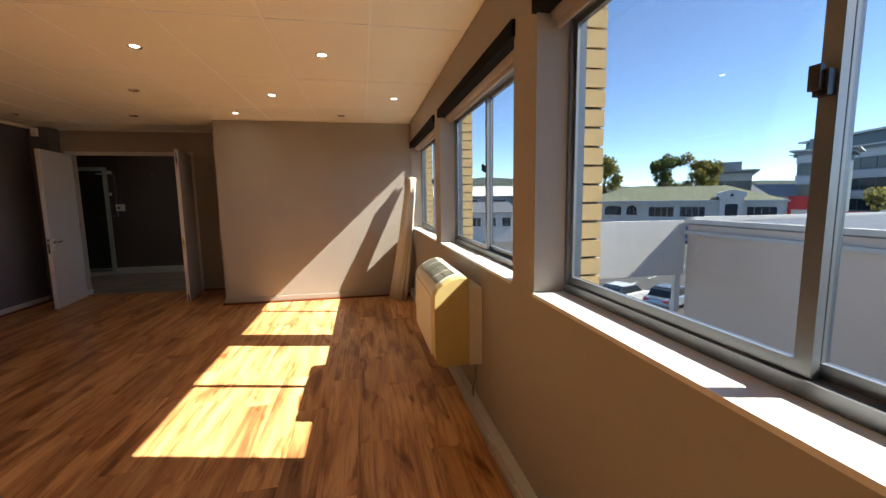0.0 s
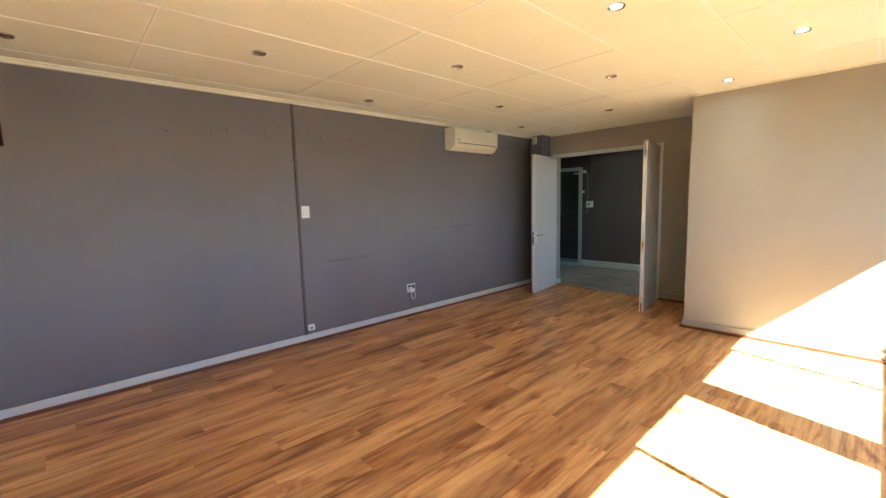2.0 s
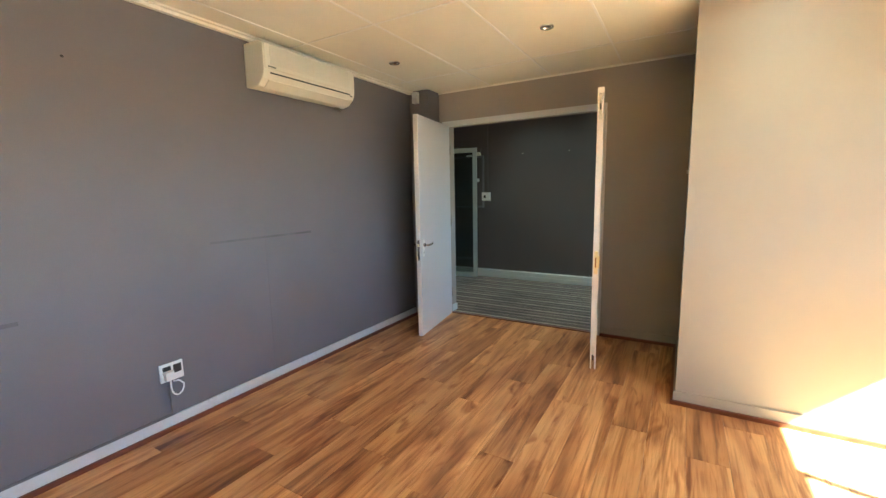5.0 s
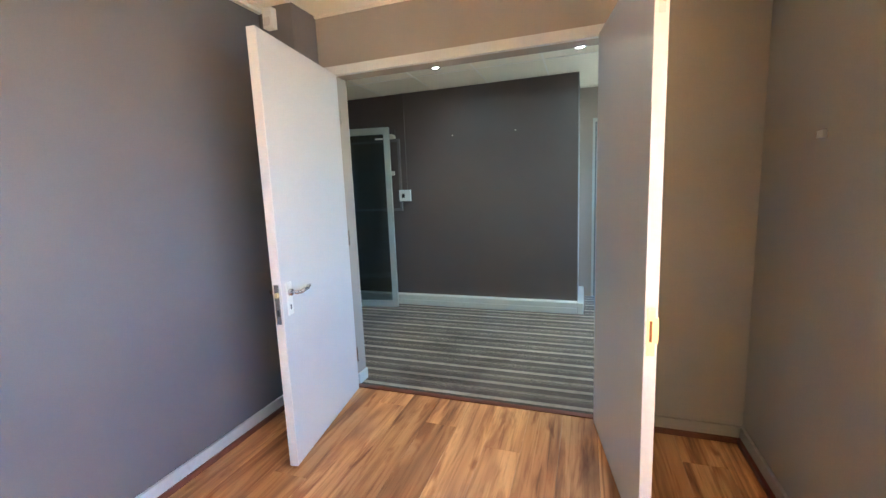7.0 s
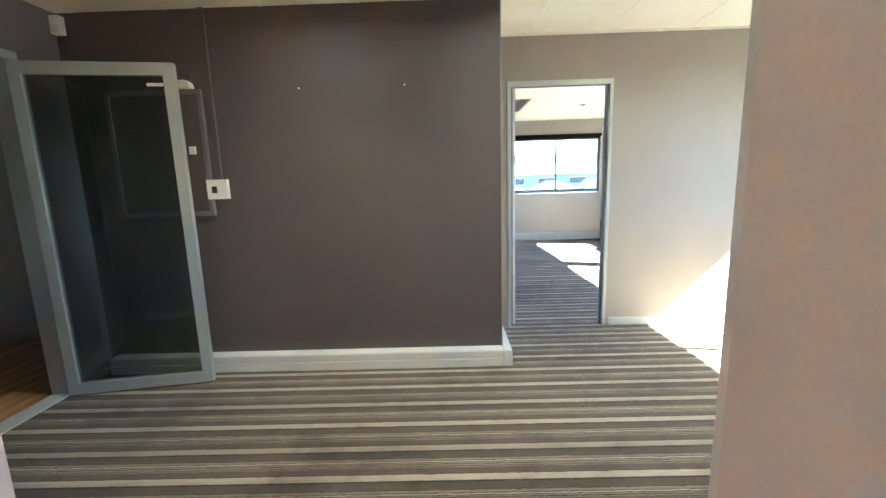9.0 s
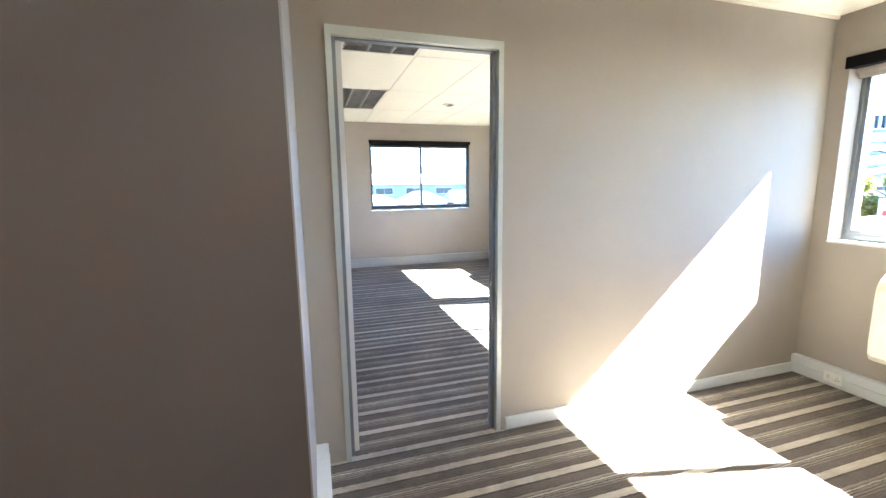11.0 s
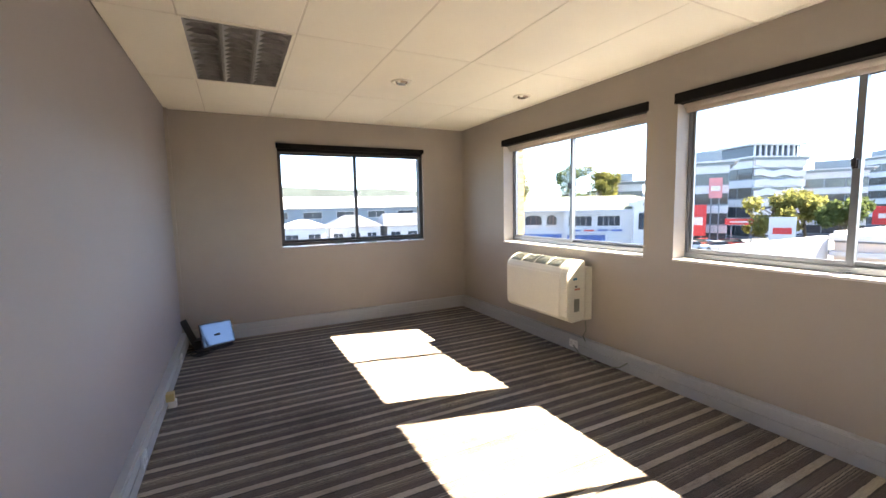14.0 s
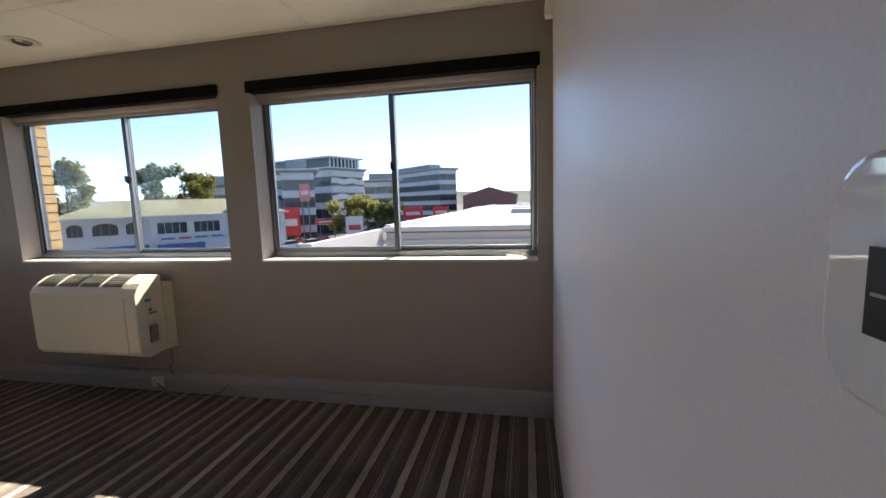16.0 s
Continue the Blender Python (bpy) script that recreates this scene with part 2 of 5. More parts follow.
M_SUBFLOOR = surface("dark subfloor", (0.05, 0.03, 0.02), 0.8)
M_MORTAR = surface("mortar", (0.20, 0.17, 0.13), 0.9, relief=0.5, fine=150)
M_BRICK = surface("yellow face brick", (0.66, 0.46, 0.22), 0.8, vary=0.18, big=6, fine=90, relief=0.5, dirt=0.25, dirtcol=(0.36, 0.22, 0.1))
M_LAMPON = glow("lit lamp", (1.0, 0.93, 0.80), 14.0)
M_LAMPOFF = surface("unlit lamp glass", (0.32, 0.26, 0.2), 0.25, metal=0.6, vary=0.2, fine=300)
M_LOUVRE = surface("dull louvre", (0.27, 0.262, 0.25), 0.4, metal=0.35, vary=0.25, big=9, fine=50)
M_RUST = surface("rusty slot", (0.22, 0.07, 0.02), 0.9)
M_SCREEN = surface("monitor screen", (0.12, 0.13, 0.145), 0.05, metal=0.7, vary=0.05, relief=0.0)
M_WHITEGLOSS = surface("glossy white enamel", (0.88, 0.89, 0.88), 0.09, vary=0.02, relief=0.0, spec=1.0, coat=1.0)


# ---- mesh tools ----
def box(bm, x0, x1, y0, y1, z0, z1, skip=""):
    v = [bm.verts.new(p) for p in ((x0, y0, z0), (x1, y0, z0), (x1, y1, z0), (x0, y1, z0), (x0, y0, z1), (x1, y0, z1), (x1, y1, z1), (x0, y1, z1))]
    fs = []
    for k, idx in (("b", (3, 2, 1, 0)), ("t", (4, 5, 6, 7)), ("s", (0, 1, 5, 4)), ("e", (1, 2, 6, 5)), ("n", (2, 3, 7, 6)), ("w", (3, 0, 4, 7))):
        if k not in skip:
            fs.append(bm.faces.new([v[i] for i in idx]))
    return fs


def prism(bm, pts, a0, a1, f):
    """A closed outline swept from a0 to a1; f(p, q, a) gives the place."""
    r0 = [bm.verts.new(f(p, q, a0)) for p, q in pts]
    r1 = [bm.verts.new(f(p, q, a1)) for p, q in pts]
    n = len(pts)
    for i in range(n):
        bm.faces.new((r0[i], r0[(i + 1) % n], r1[(i + 1) % n], r1[i]))
    bm.faces.new(r0[::-1])
    bm.faces.new(r1)
    bmesh.ops.recalc_face_normals(bm, faces=bm.faces[:])


def rod(bm, a, b, r, n=12, r2=None):
    a, b = Vector(a), Vector(b)
    q = (b - a).to_track_quat("Z", "Y").to_matrix()
    r2 = r if r2 is None else r2
    ring = [[bm.verts.new(p + q @ Vector((rr * math.cos(i * math.tau / n), rr * math.sin(i * math.tau / n), 0))) for i in range(n)] for p, rr in ((a, r), (b, r2))]
    for i in range(n):
        bm.faces.new((ring[0][i], ring[0][(i + 1) % n], ring[1][(i + 1) % n], ring[1][i]))
    bm.faces.new(ring[0][::-1])
    bm.faces.new(ring[1])


def tube(bm, pts, r, n=8):
    for a, b in zip(pts, pts[1:]):
        rod(bm, a, b, r, n)


def lathe(bm, prof, c=(0, 0, 0), n=24):
    """Profile of (radius, z) turned about the vertical through c."""
    rings = [[bm.verts.new((c[0] + r * math.cos(i * math.tau / n), c[1] + r * math.sin(i * math.tau / n), c[2] + z)) for i in range(n)] for r, z in prof]
    for a, b in zip(rings, rings[1:]):
        for i in range(n):
            bm.faces.new((a[i], a[(i + 1) % n], b[(i + 1) % n], b[i]))
    if prof[0][0] > 1e-5:
        bm.faces.new(rings[0][::-1])
    if prof[-1][0] > 1e-5:
        bm.faces.new(rings[-1])
    bmesh.ops.recalc_face_normals(bm, faces=bm.faces[:])


def soften(bm, w, seg=2, limit=40):
    es = [e for e in bm.edges if len(e.link_faces) == 2 and e.calc_face_angle(0) > radians(limit)]
    bmesh.ops.bevel(bm, geom=es, offset=w, segments=seg, affect="EDGES", profile=0.5, clamp_overlap=True)


def mesh(name, bm, material, smooth=False):
    me = bpy.data.meshes.new(name)
    if smooth:
        for f in bm.faces:
            f.smooth = True
    bm.to_mesh(me)
    bm.free()
    me.materials.append(material)
    return me


def part(name, bm, material, parent=None, label="", smooth=False):
    ob = new(name, mesh(name, bm, material, smooth))
    if parent is not None:
        ob.parent = parent
    if label:
        ob["label"] = label
    return ob


def thing(name, label, category, at=None, group=""):
    ob = new(name)
    ob.empty_display_size = 0.1
    if at is not None:
        ob.matrix_basis = at
    return tagged(ob, label, category, group)


def struct(name, bm, material, label, category):
    return tagged(part(name, bm, material), label, category, kind="structure")


def boxes(*bs, soft=0.0, seg=2):
    bm = bmesh.new()
    for b in bs:
        box(bm, *b)
    if soft:
        soften(bm, soft, seg)
    return bm


def wall_y(x0, x1, ya, yb, z0, z1, holes):
    """A wall that runs along y, from x0 to x1 thick, with holes (y0, y1, z0, z1)."""
    bm = bmesh.new()
    y = ya
    for h0, h1, b, t in sorted(holes):
        box(bm, x0, x1, y, h0, z0, z1)
        if b > z0:
            box(bm, x0, x1, h0, h1, z0, b)
        if t < z1:
            box(bm, x0, x1, h0, h1, t, z1)
        y = h1
    box(bm, x0, x1, y, yb, z0, z1)
    return bm


def wall_x(y0, y1, xa, xb, z0, z1, holes):
    bm = bmesh.new()
    x = xa
    for h0, h1, b, t in sorted(holes):
        box(bm, x, h0, y0, y1, z0, z1)
        if b > z0:
            box(bm, h0, h1, y0, y1, z0, b)
        if t < z1:
            box(bm, h0, h1, y0, y1, t, z1)
        x = h1
    box(bm, x, xb, y0, y1, z0, z1)
    return bm


# ---- plan ----
CEIL = 2.42
WEST, EAST = -4.26, 0.85
DOORWALL, BOXFACE, BOXSIDE = 7.285, 6.20, -1.675
LOBBY_S, LOBBY_W, DARKWALL, DARKEND = 7.46, -5.36, 9.39, -2.52
C_S0, C_S1, C_N, C_W = 10.065, 10.135, 15.145, -2.56
SILL, HEAD = 0.965, 2.135
GLASSX = 1.02
OUTER = 1.15
WINDOWS_A = ((-2.0, -0.15), (0.06, 1.96), (2.21, 4.03), (4.28, 6.183))
WINDOWS_L = ((8.10, 9.965),)
WINDOWS_C = ((10.22, 12.057), (12.302, 14.178))
EASTWIN = WINDOWS_A + WINDOWS_L + WINDOWS_C
DD0, DD1, DDTOP = -3.95, -2.375, 2.075
CD0, CD1, CDTOP = -2.35, -1.55, 2.04
NW0, NW1 = -1.532, 0.246
SOUTH = -2.4

# ---- walls ----
holes_a = [(a, b, SILL, HEAD) for a, b in WINDOWS_A]
holes_n = [(a, b, SILL, HEAD) for a, b in WINDOWS_L + WINDOWS_C]
struct("wall_east_1", wall_y(EAST, GLASSX, SOUTH, 7.37, -0.1, 2.6, holes_a), M_TAUPE, "taupe painted window wall of the wood floored office", "wall")
struct("wall_east_2", wall_y(EAST, GLASSX, 7.37, C_N + 0.18, -0.1, 2.6, holes_n), M_TAUPE, "taupe painted window wall of the carpeted rooms", "wall")
struct("wall_west_1", boxes((WEST - 0.12, WEST, SOUTH, DOORWALL, -0.1, 2.6)), M_GREY, "charcoal grey painted partition wall", "wall")
struct("wall_south", boxes((WEST - 0.12, EAST, SOUTH - 0.15, SOUTH, -0.1, 2.6)), M_TAUPE, "plain taupe painted end wall", "wall")
struct("wall_door", wall_x(DOORWALL, LOBBY_S, -5.5, BOXSIDE, -0.1, 2.6, [(DD0, -2.15, -0.1, DDTOP)]), M_TAUPE, "taupe painted wall around the double door", "wall")
struct("wall_infill", boxes((DD1, -2.15, DOORWALL, DOORWALL + 0.02, -0.1, DDTOP)), M_TAUPE, "thin taupe infill beside the double door", "wall")
struct("wall_box_front", boxes((BOXSIDE, EAST, BOXFACE, BOXFACE + 0.12, -0.1, 2.6)), M_TAUPE, "taupe painted projecting wall beside the windows", "wall")
struct("wall_box_side", boxes((BOXSIDE, BOXSIDE + 0.12, BOXFACE + 0.12, DOORWALL, -0.1, 2.6)), M_TAUPE, "taupe painted return of the projecting wall", "wall")
struct("wall_lobby_south", boxes((BOXSIDE, EAST, DOORWALL, LOBBY_S, -0.1, 2.6)), M_TAUPE, "taupe painted lobby wall", "wall")
struct("wall_lobby_west", wall_y(LOBBY_W - 0.12, LOBBY_W, LOBBY_S, DARKWALL, -0.1, 2.6, [(8.09, 9.05, -0.1, 2.08)]), M_GREY, "charcoal grey lobby wall with a doorway", "wall")
struct("wall_dark", boxes((LOBBY_W - 0.12, DARKEND, DARKWALL, C_S0, -0.1, 2.6)), M_DARK, "dark brown grey painted feature wall", "wall")
# Coloured paler than the taupe walls to stand in for window light.
struct("wall_c_inner", wall_x(C_S0 + 0.036, C_S1, C_W - 0.12, EAST, -0.1, 2.6, [(CD0, CD1, -0.1, CDTOP)]), M_WINDOWLIT, "lilac grey inner face of the doorway wall, window light in its colour", "wall")
struct("wall_dark_end", boxes((DARKEND, DARKEND + 0.006, DARKWALL - 0.004, C_S0, 0, CEIL)), M_LILAC, "lilac grey end of the dark feature wall", "wall")
struct("wall_c_south", wall_x(C_S0, C_S0 + 0.034, C_W - 0.12, EAST, -0.1, 2.6, [(CD0, CD1, -0.1, CDTOP)]), M_TAUPE, "taupe painted wall with a single doorway", "wall")
struct("wall_c_west", boxes((C_W - 0.12, C_W, C_S1, C_N, -0.1, 2.6)), M_CWEST, "warm mid grey painted side wall", "wall")
struct("wall_north", wall_x(C_N, C_N + 0.11, C_W - 0.12, EAST, -0.1, 2.6, [(NW0, NW1, SILL, 2.13)]), M_TAUPE, "taupe painted end wall with one window", "wall")
struct("column", boxes((WEST, -4.03, 7.06, DOORWALL, 0, CEIL), soft=0.004), M_GREY, "charcoal grey painted corner column", "column")
# the small room behind the glass door; lighter wall colour stands in for its light
struct("wall_side_room", boxes((-8.0, -7.88, 6.6, 10.2, -0.1, 2.6), (-7.88, LOBBY_W - 0.12, 10.08, 10.2, -0.1, 2.6), (-7.88, LOBBY_W - 0.12, 6.6, 6.72, -0.1, 2.6)), M_TAUPE, "grey walls of the next room, coloured lighter for its own light", "wall")
struct("floor_side_room", boxes((-8.0, LOBBY_W, 6.6, 10.2, -0.1, -0.004)), M_LAM, "pale wooden floor of the next room", "floor")
struct("wall_stripe", boxes((-7.88, -7.865, 6.72, 10.08, 1.0, 1.07)), M_BEAD, "red brown timber wall rail", "trim")

# outer brick skin, its courses shown at the window reveals
skin = [(a - 0.02, b + (0.12 if a == WINDOWS_C[0][0] else 0.02), SILL - 0.05, HEAD + 0.02) for a, b in EASTWIN]
facade = struct("facade", wall_y(GLASSX + 0.012, OUTER - 0.006, SOUTH, C_N + 0.29, -6.0, 4.2, skin), M_MORTAR, "yellow face brick outer skin with dark mortar", "facade")
struct("facade_north", wall_x(C_N + 0.12, C_N + 0.25, C_W - 0.2, GLASSX, -6.0, 4.2, [(NW0 - 0.01, NW1 + 0.01, SILL - 0.05, 2.15)]), M_MORTAR, "brick outer skin of the end wall", "facade")
struct("roof_slab", boxes((-8.2, OUTER, SOUTH - 0.2, C_N + 0.25, 2.6, 2.8)), M_MORTAR, "concrete roof slab", "roof")
struct("floor_slab", boxes((-8.2, OUTER - 0.02, SOUTH - 0.2, C_N + 0.25, -0.4, -0.1)), M_MORTAR, "concrete floor slab", "floor")

# ---- ceilings: boards with narrow joints ----
def ceiling(name, xs, ys, x0, x1, y0, y1, label, holes=(), proud=0.0):
    bm = bmesh.new()
    g = 0.0035
    xs = [x0] + [v for v in xs if x0 + 0.05 < v < x1 - 0.05] + [x1]
    ys = [y0] + [v for v in ys if y0 + 0.05 < v < y1 - 0.05] + [y1]
    for a, b in zip(xs, xs[1:]):
        for c, d in zip(ys, ys[1:]):
            if any(h[0] < (a + b) / 2 < h[1] and h[2] < (c + d) / 2 < h[3] for h in holes):
                continue
            dz = random.uniform(0, 0.0015)
            box(bm, a + g, b - g, c + g, d - g, CEIL + dz, CEIL + 0.02)
    bmesh.ops.bevel(bm, geom=[e for e in bm.edges if all(v.co.z < CEIL + 0.01 for v in e.verts)], offset=0.003, segments=1, affect="EDGES")
    struct(name, bm, M_CEIL, label, "ceiling")
    bm = bmesh.new()
    box(bm, x0, x1, y0, y1, CEIL + 0.1, CEIL + 0.13)
    struct(name + "_void", bm, M_CEILGAP, "board backing above the ceiling", "ceiling")
    bm = bmesh.new()
    w = 0.007 if proud else 0.012
    for v in xs[1:-1]:
        box(bm, v - w, v + w, y0, y1, CEIL + 0.0035 - proud, CEIL + 0.018)
    for v in ys[1:-1]:
        for a, b in zip(xs, xs[1:]):
            box(bm, a + 0.013, b - 0.013, v - w, v + w, CEIL + 0.0035 - proud, CEIL + 0.018)
    if bm.faces:
        struct(name + "_joint", bm, M_JOINT if proud else M_CEILGAP, "thin joints between the ceiling boards", "ceiling")
    else:
        bm.free()


ceiling("ceiling_1", [-4.04 + 0.612 * i for i in range(9)], [-0.61 + 1.22 * i for i in range(8)], WEST, EAST, SOUTH, DOORWALL, "cream ceiling boards with narrow joints and downlights", proud=0.0065)
ceiling("ceiling_2", [-5.25 + 0.612 * i for i in range(12)], [7.6, 8.82, 10.04], LOBBY_W, EAST, LOBBY_S, C_S0, "cream lobby ceiling boards", proud=0.0065)
FIX = ((-2.19, -1.615, 12.80, 13.955), (-2.19, -1.615, 10.40, 11.55))
ceiling("ceiling_3", [-2.20 + 0.6 * i for i in range(6)], [10.39, 11.56, 12.79, 13.965], C_W, EAST, C_S1, C_N, "cream ceiling boards with recessed light fittings", FIX)
struct("ceiling_4", boxes((-7.88, LOBBY_W - 0.12, 6.72, 10.08, CEIL, CEIL + 0.1)), M_CEIL, "plain ceiling of the next room", "ceiling")

# ---- floors ----
struct("floor_1", boxes((WEST, EAST, SOUTH, DOORWALL + 0.03, -0.1, -0.012)), M_SUBFLOOR, "oak laminate plank floor", "floor")
floor_planks = bpy.data.objects["floor_1"]
struct("floor_2", boxes((LOBBY_W, EAST, DOORWALL + 0.05, C_S0, -0.1, 0.0), (CD0, CD1, C_S0, C_S1, -0.1, 0.0), (C_W, EAST, C_S1, C_N, -0.1, 0.0)), M_CARPET, "grey and beige striped carpet", "floor")
struct("threshold", boxes((DD0, DD1, DOORWALL + 0.02, DOORWALL + 0.06, -0.02, 0.006), soft=0.003), M_BEAD, "dark brown threshold strip", "threshold")

# ---- skirtings and trims ----
def skirting(name, *bs):
    return struct(name, boxes(*bs, soft=0.004), M_TRIM, "white painted skirting with scuffs", "skirting")


skirting("skirting_1", (WEST, WEST + 0.014, SOUTH, 7.06, 0.026, 0.085))
for n, b in enumerate(((BOXSIDE, EAST, BOXFACE - 0.014, BOXFACE, 0.026, 0.085), (BOXSIDE - 0.014, BOXSIDE, BOXFACE - 0.014, DOORWALL, 0.026, 0.085), (DD1 + 0.06, BOXSIDE - 0.014, DOORWALL - 0.014, DOORWALL, 0.026, 0.085))):
    struct(f"skirting_{n + 2}", boxes(b, soft=0.004), M_TAUPE, "taupe painted skirting with worn edges", "skirting")
skirting("skirting_5", (DD0, DD0 + 0.014, DOORWALL + 0.06, LOBBY_S, 0.002, 0.075), (LOBBY_W, DD0 - 0.05, LOBBY_S, LOBBY_S + 0.014, 0.002, 0.075))
struct("floor_bead", boxes((WEST, WEST + 0.03, SOUTH, 7.06, 0, 0.026), (BOXSIDE - 0.03, EAST, BOXFACE - 0.03, BOXFACE, 0, 0.026), (BOXSIDE - 0.03, BOXSIDE, BOXFACE, DOORWALL, 0, 0.026),
                           (DD1 + 0.06, BOXSIDE - 0.03, DOORWALL - 0.03, DOORWALL, 0, 0.026), soft=0.006), M_BEAD, "red brown timber floor bead", "bead")
struct("cornice_1", boxes((WEST, WEST + 0.03, SOUTH, 7.06, CEIL - 0.03, CEIL), (WEST, WEST + 0.05, SOUTH, 7.06, CEIL - 0.012, CEIL - 0.001), soft=0.003), M_CEIL, "narrow cream cornice strip", "cornice")
struct("cornice_2", boxes((BOXSIDE, EAST, BOXFACE - 0.012, BOXFACE, CEIL - 0.014, CEIL), (-4.03, BOXSIDE, DOORWALL - 0.012, DOORWALL, CEIL - 0.014, CEIL), soft=0.003), M_CEIL, "narrow cream cornice strip", "cornice")
struct("cornice_3", boxes((DARKEND, EAST, C_S0 - 0.014, C_S0, CEIL - 0.016, CEIL), soft=0.003), M_CEIL, "narrow cream cornice strip", "cornice")


def trunk(name, wallv, side, a, b, axis, h, depth, m=None):
    """Cable skirting against the plane wallv; side is the way it projects."""
    bm = bmesh.new()

    def bb(d0, d1, z0, z1):
        lo, hi = sorted((wallv + side * d0, wallv + side * d1))
        if axis == "y":
            box(bm, lo, hi, a, b, z0, z1)
        else:
            box(bm, a, b, lo, hi, z0, z1)
    bb(0, depth - 0.012, 0.002, h)
    bb(depth - 0.013, depth, 0.004, h * 0.52)
    bb(depth - 0.013, depth - 0.003, h * 0.55, h * 0.97)
    soften(bm, 0.003, 1)
    return struct(name, bm, m or M_TRIM, "pale grey two-channel cable skirting, scuffed", "skirting")


trunk("cable_skirting_1", DARKWALL, -1, -5.3, DARKEND + 0.001, "x", 0.118, 0.095)
struct("skirting_cover", boxes((-3.99, DARKEND - 0.16, DARKWALL - 0.099, DARKWALL - 0.0955, 0.004, 0.058), soft=0.0015), M_TRIM, "pale clip-on cover of the cable skirting", "skirting")
trunk("cable_skirting_2", DARKEND + 0.006, 1, DARKWALL - 0.095, C_S0 - 0.002, "y", 0.118, 0.06)
trunk("cable_skirting_3", C_N, -1, C_W + 0.06, EAST - 0.06, "x", 0.15, 0.05, M_CHANNEL)
trunk("cable_skirting_4", EAST, -1, C_S1, C_N, "y", 0.15, 0.055, M_CHANNEL)
trunk("cable_skirting_5", C_W, 1, 11.02, C_N - 0.05, "y", 0.15, 0.05, M_CHANNEL)
trunk("cable_skirting_6", EAST, -1, LOBBY_S, C_S0, "y", 0.13, 0.05)
trunk("cable_skirting_7", EAST, -1, SOUTH, BOXFACE - 0.03, "y", 0.10, 0.055)
skirting("skirting_6", (CD1 + 0.055, EAST - 0.05, C_S0 - 0.014, C_S0, 0.002, 0.07))


# ---- windows ----
def sliding_window(n, a, b, label, axis="y"):
    """A two-sash sliding window: outer frame, sashes with glass, meeting stile, catch, sill."""
    if axis == "y":
        f = lambda u0, u1, d0, d1, z0, z1: (GLASSX + d0, GLASSX + d1, u0, u1, z0, z1)
        head, frame_m = HEAD, M_FRAME
    else:
        f = lambda u0, u1, d0, d1, z0, z1: (u0, u1, C_N + 0.07 + d0, C_N + 0.07 + d1, z0, z1)
        head, frame_m = 2.13, M_FRAMEBACKLIT
    w = new(f"window_{n}")
    tagged(w, label, "window", kind="structure")
    mid = (a + b) / 2
    zb, zt = SILL + 0.012, head - 0.05
    part("window_frame", boxes(f(a, b, -0.035, 0.03, zb, zb + 0.035), f(a, b, -0.035, 0.03, zt - 0.03, head), f(a, a + 0.02, -0.035, 0.03, zb + 0.035, zt - 0.03), f(b - 0.02, b, -0.035, 0.03, zb + 0.035, zt - 0.03), soft=0.003), frame_m, w)
    for s, (u0, u1, d) in enumerate(((a + 0.02, mid + 0.018, 0.004), (mid - 0.018, b - 0.02, -0.022))):
        z0, z1 = zb + 0.036, zt - 0.031
        part("sash", boxes(f(u0, u1, d, d + 0.02, z0, z0 + 0.03), f(u0, u1, d, d + 0.02, z1 - 0.025, z1), f(u0, u0 + (0.022 if s == 0 else 0.034), d, d + 0.02, z0 + 0.03, z1 - 0.025), f(u1 - (0.034 if s == 0 else 0.022), u1, d, d + 0.02, z0 + 0.03, z1 - 0.025), soft=0.002), frame_m, w)
        part("pane", boxes(f(u0 + 0.02, u1 - 0.02, d + 0.008, d + 0.012, z0 + 0.028, z1 - 0.023)), M_GLASS, w).visible_shadow = False
    part("catch", boxes(f(mid - 0.013, mid + 0.013, -0.04, -0.022, 1.545, 1.59), f(mid - 0.006, mid + 0.015, -0.05, -0.038, 1.555, 1.60), soft=0.004), M_BLACK, w, "black sash catch")
    if axis == "y":
        part("window_sill", boxes((EAST - 0.008, GLASSX - 0.036, a, b, SILL - 0.004, SILL + 0.011), soft=0.004), M_SILL, w, "white painted sill")
        part("outer_sill", boxes((GLASSX + 0.03, OUTER + 0.02, a - 0.01, b + 0.01, SILL - 0.06, SILL + 0.008), soft=0.004), M_MORTAR, w)
    return w


for i, (a, b) in enumerate(EASTWIN):
    sliding_window(i + 1, a, b, "two-sash grey aluminium sliding window with a white sill")
sliding_window(9, NW0, NW1, "two-sash aluminium sliding window, backlit shade in its dark colour", "x")


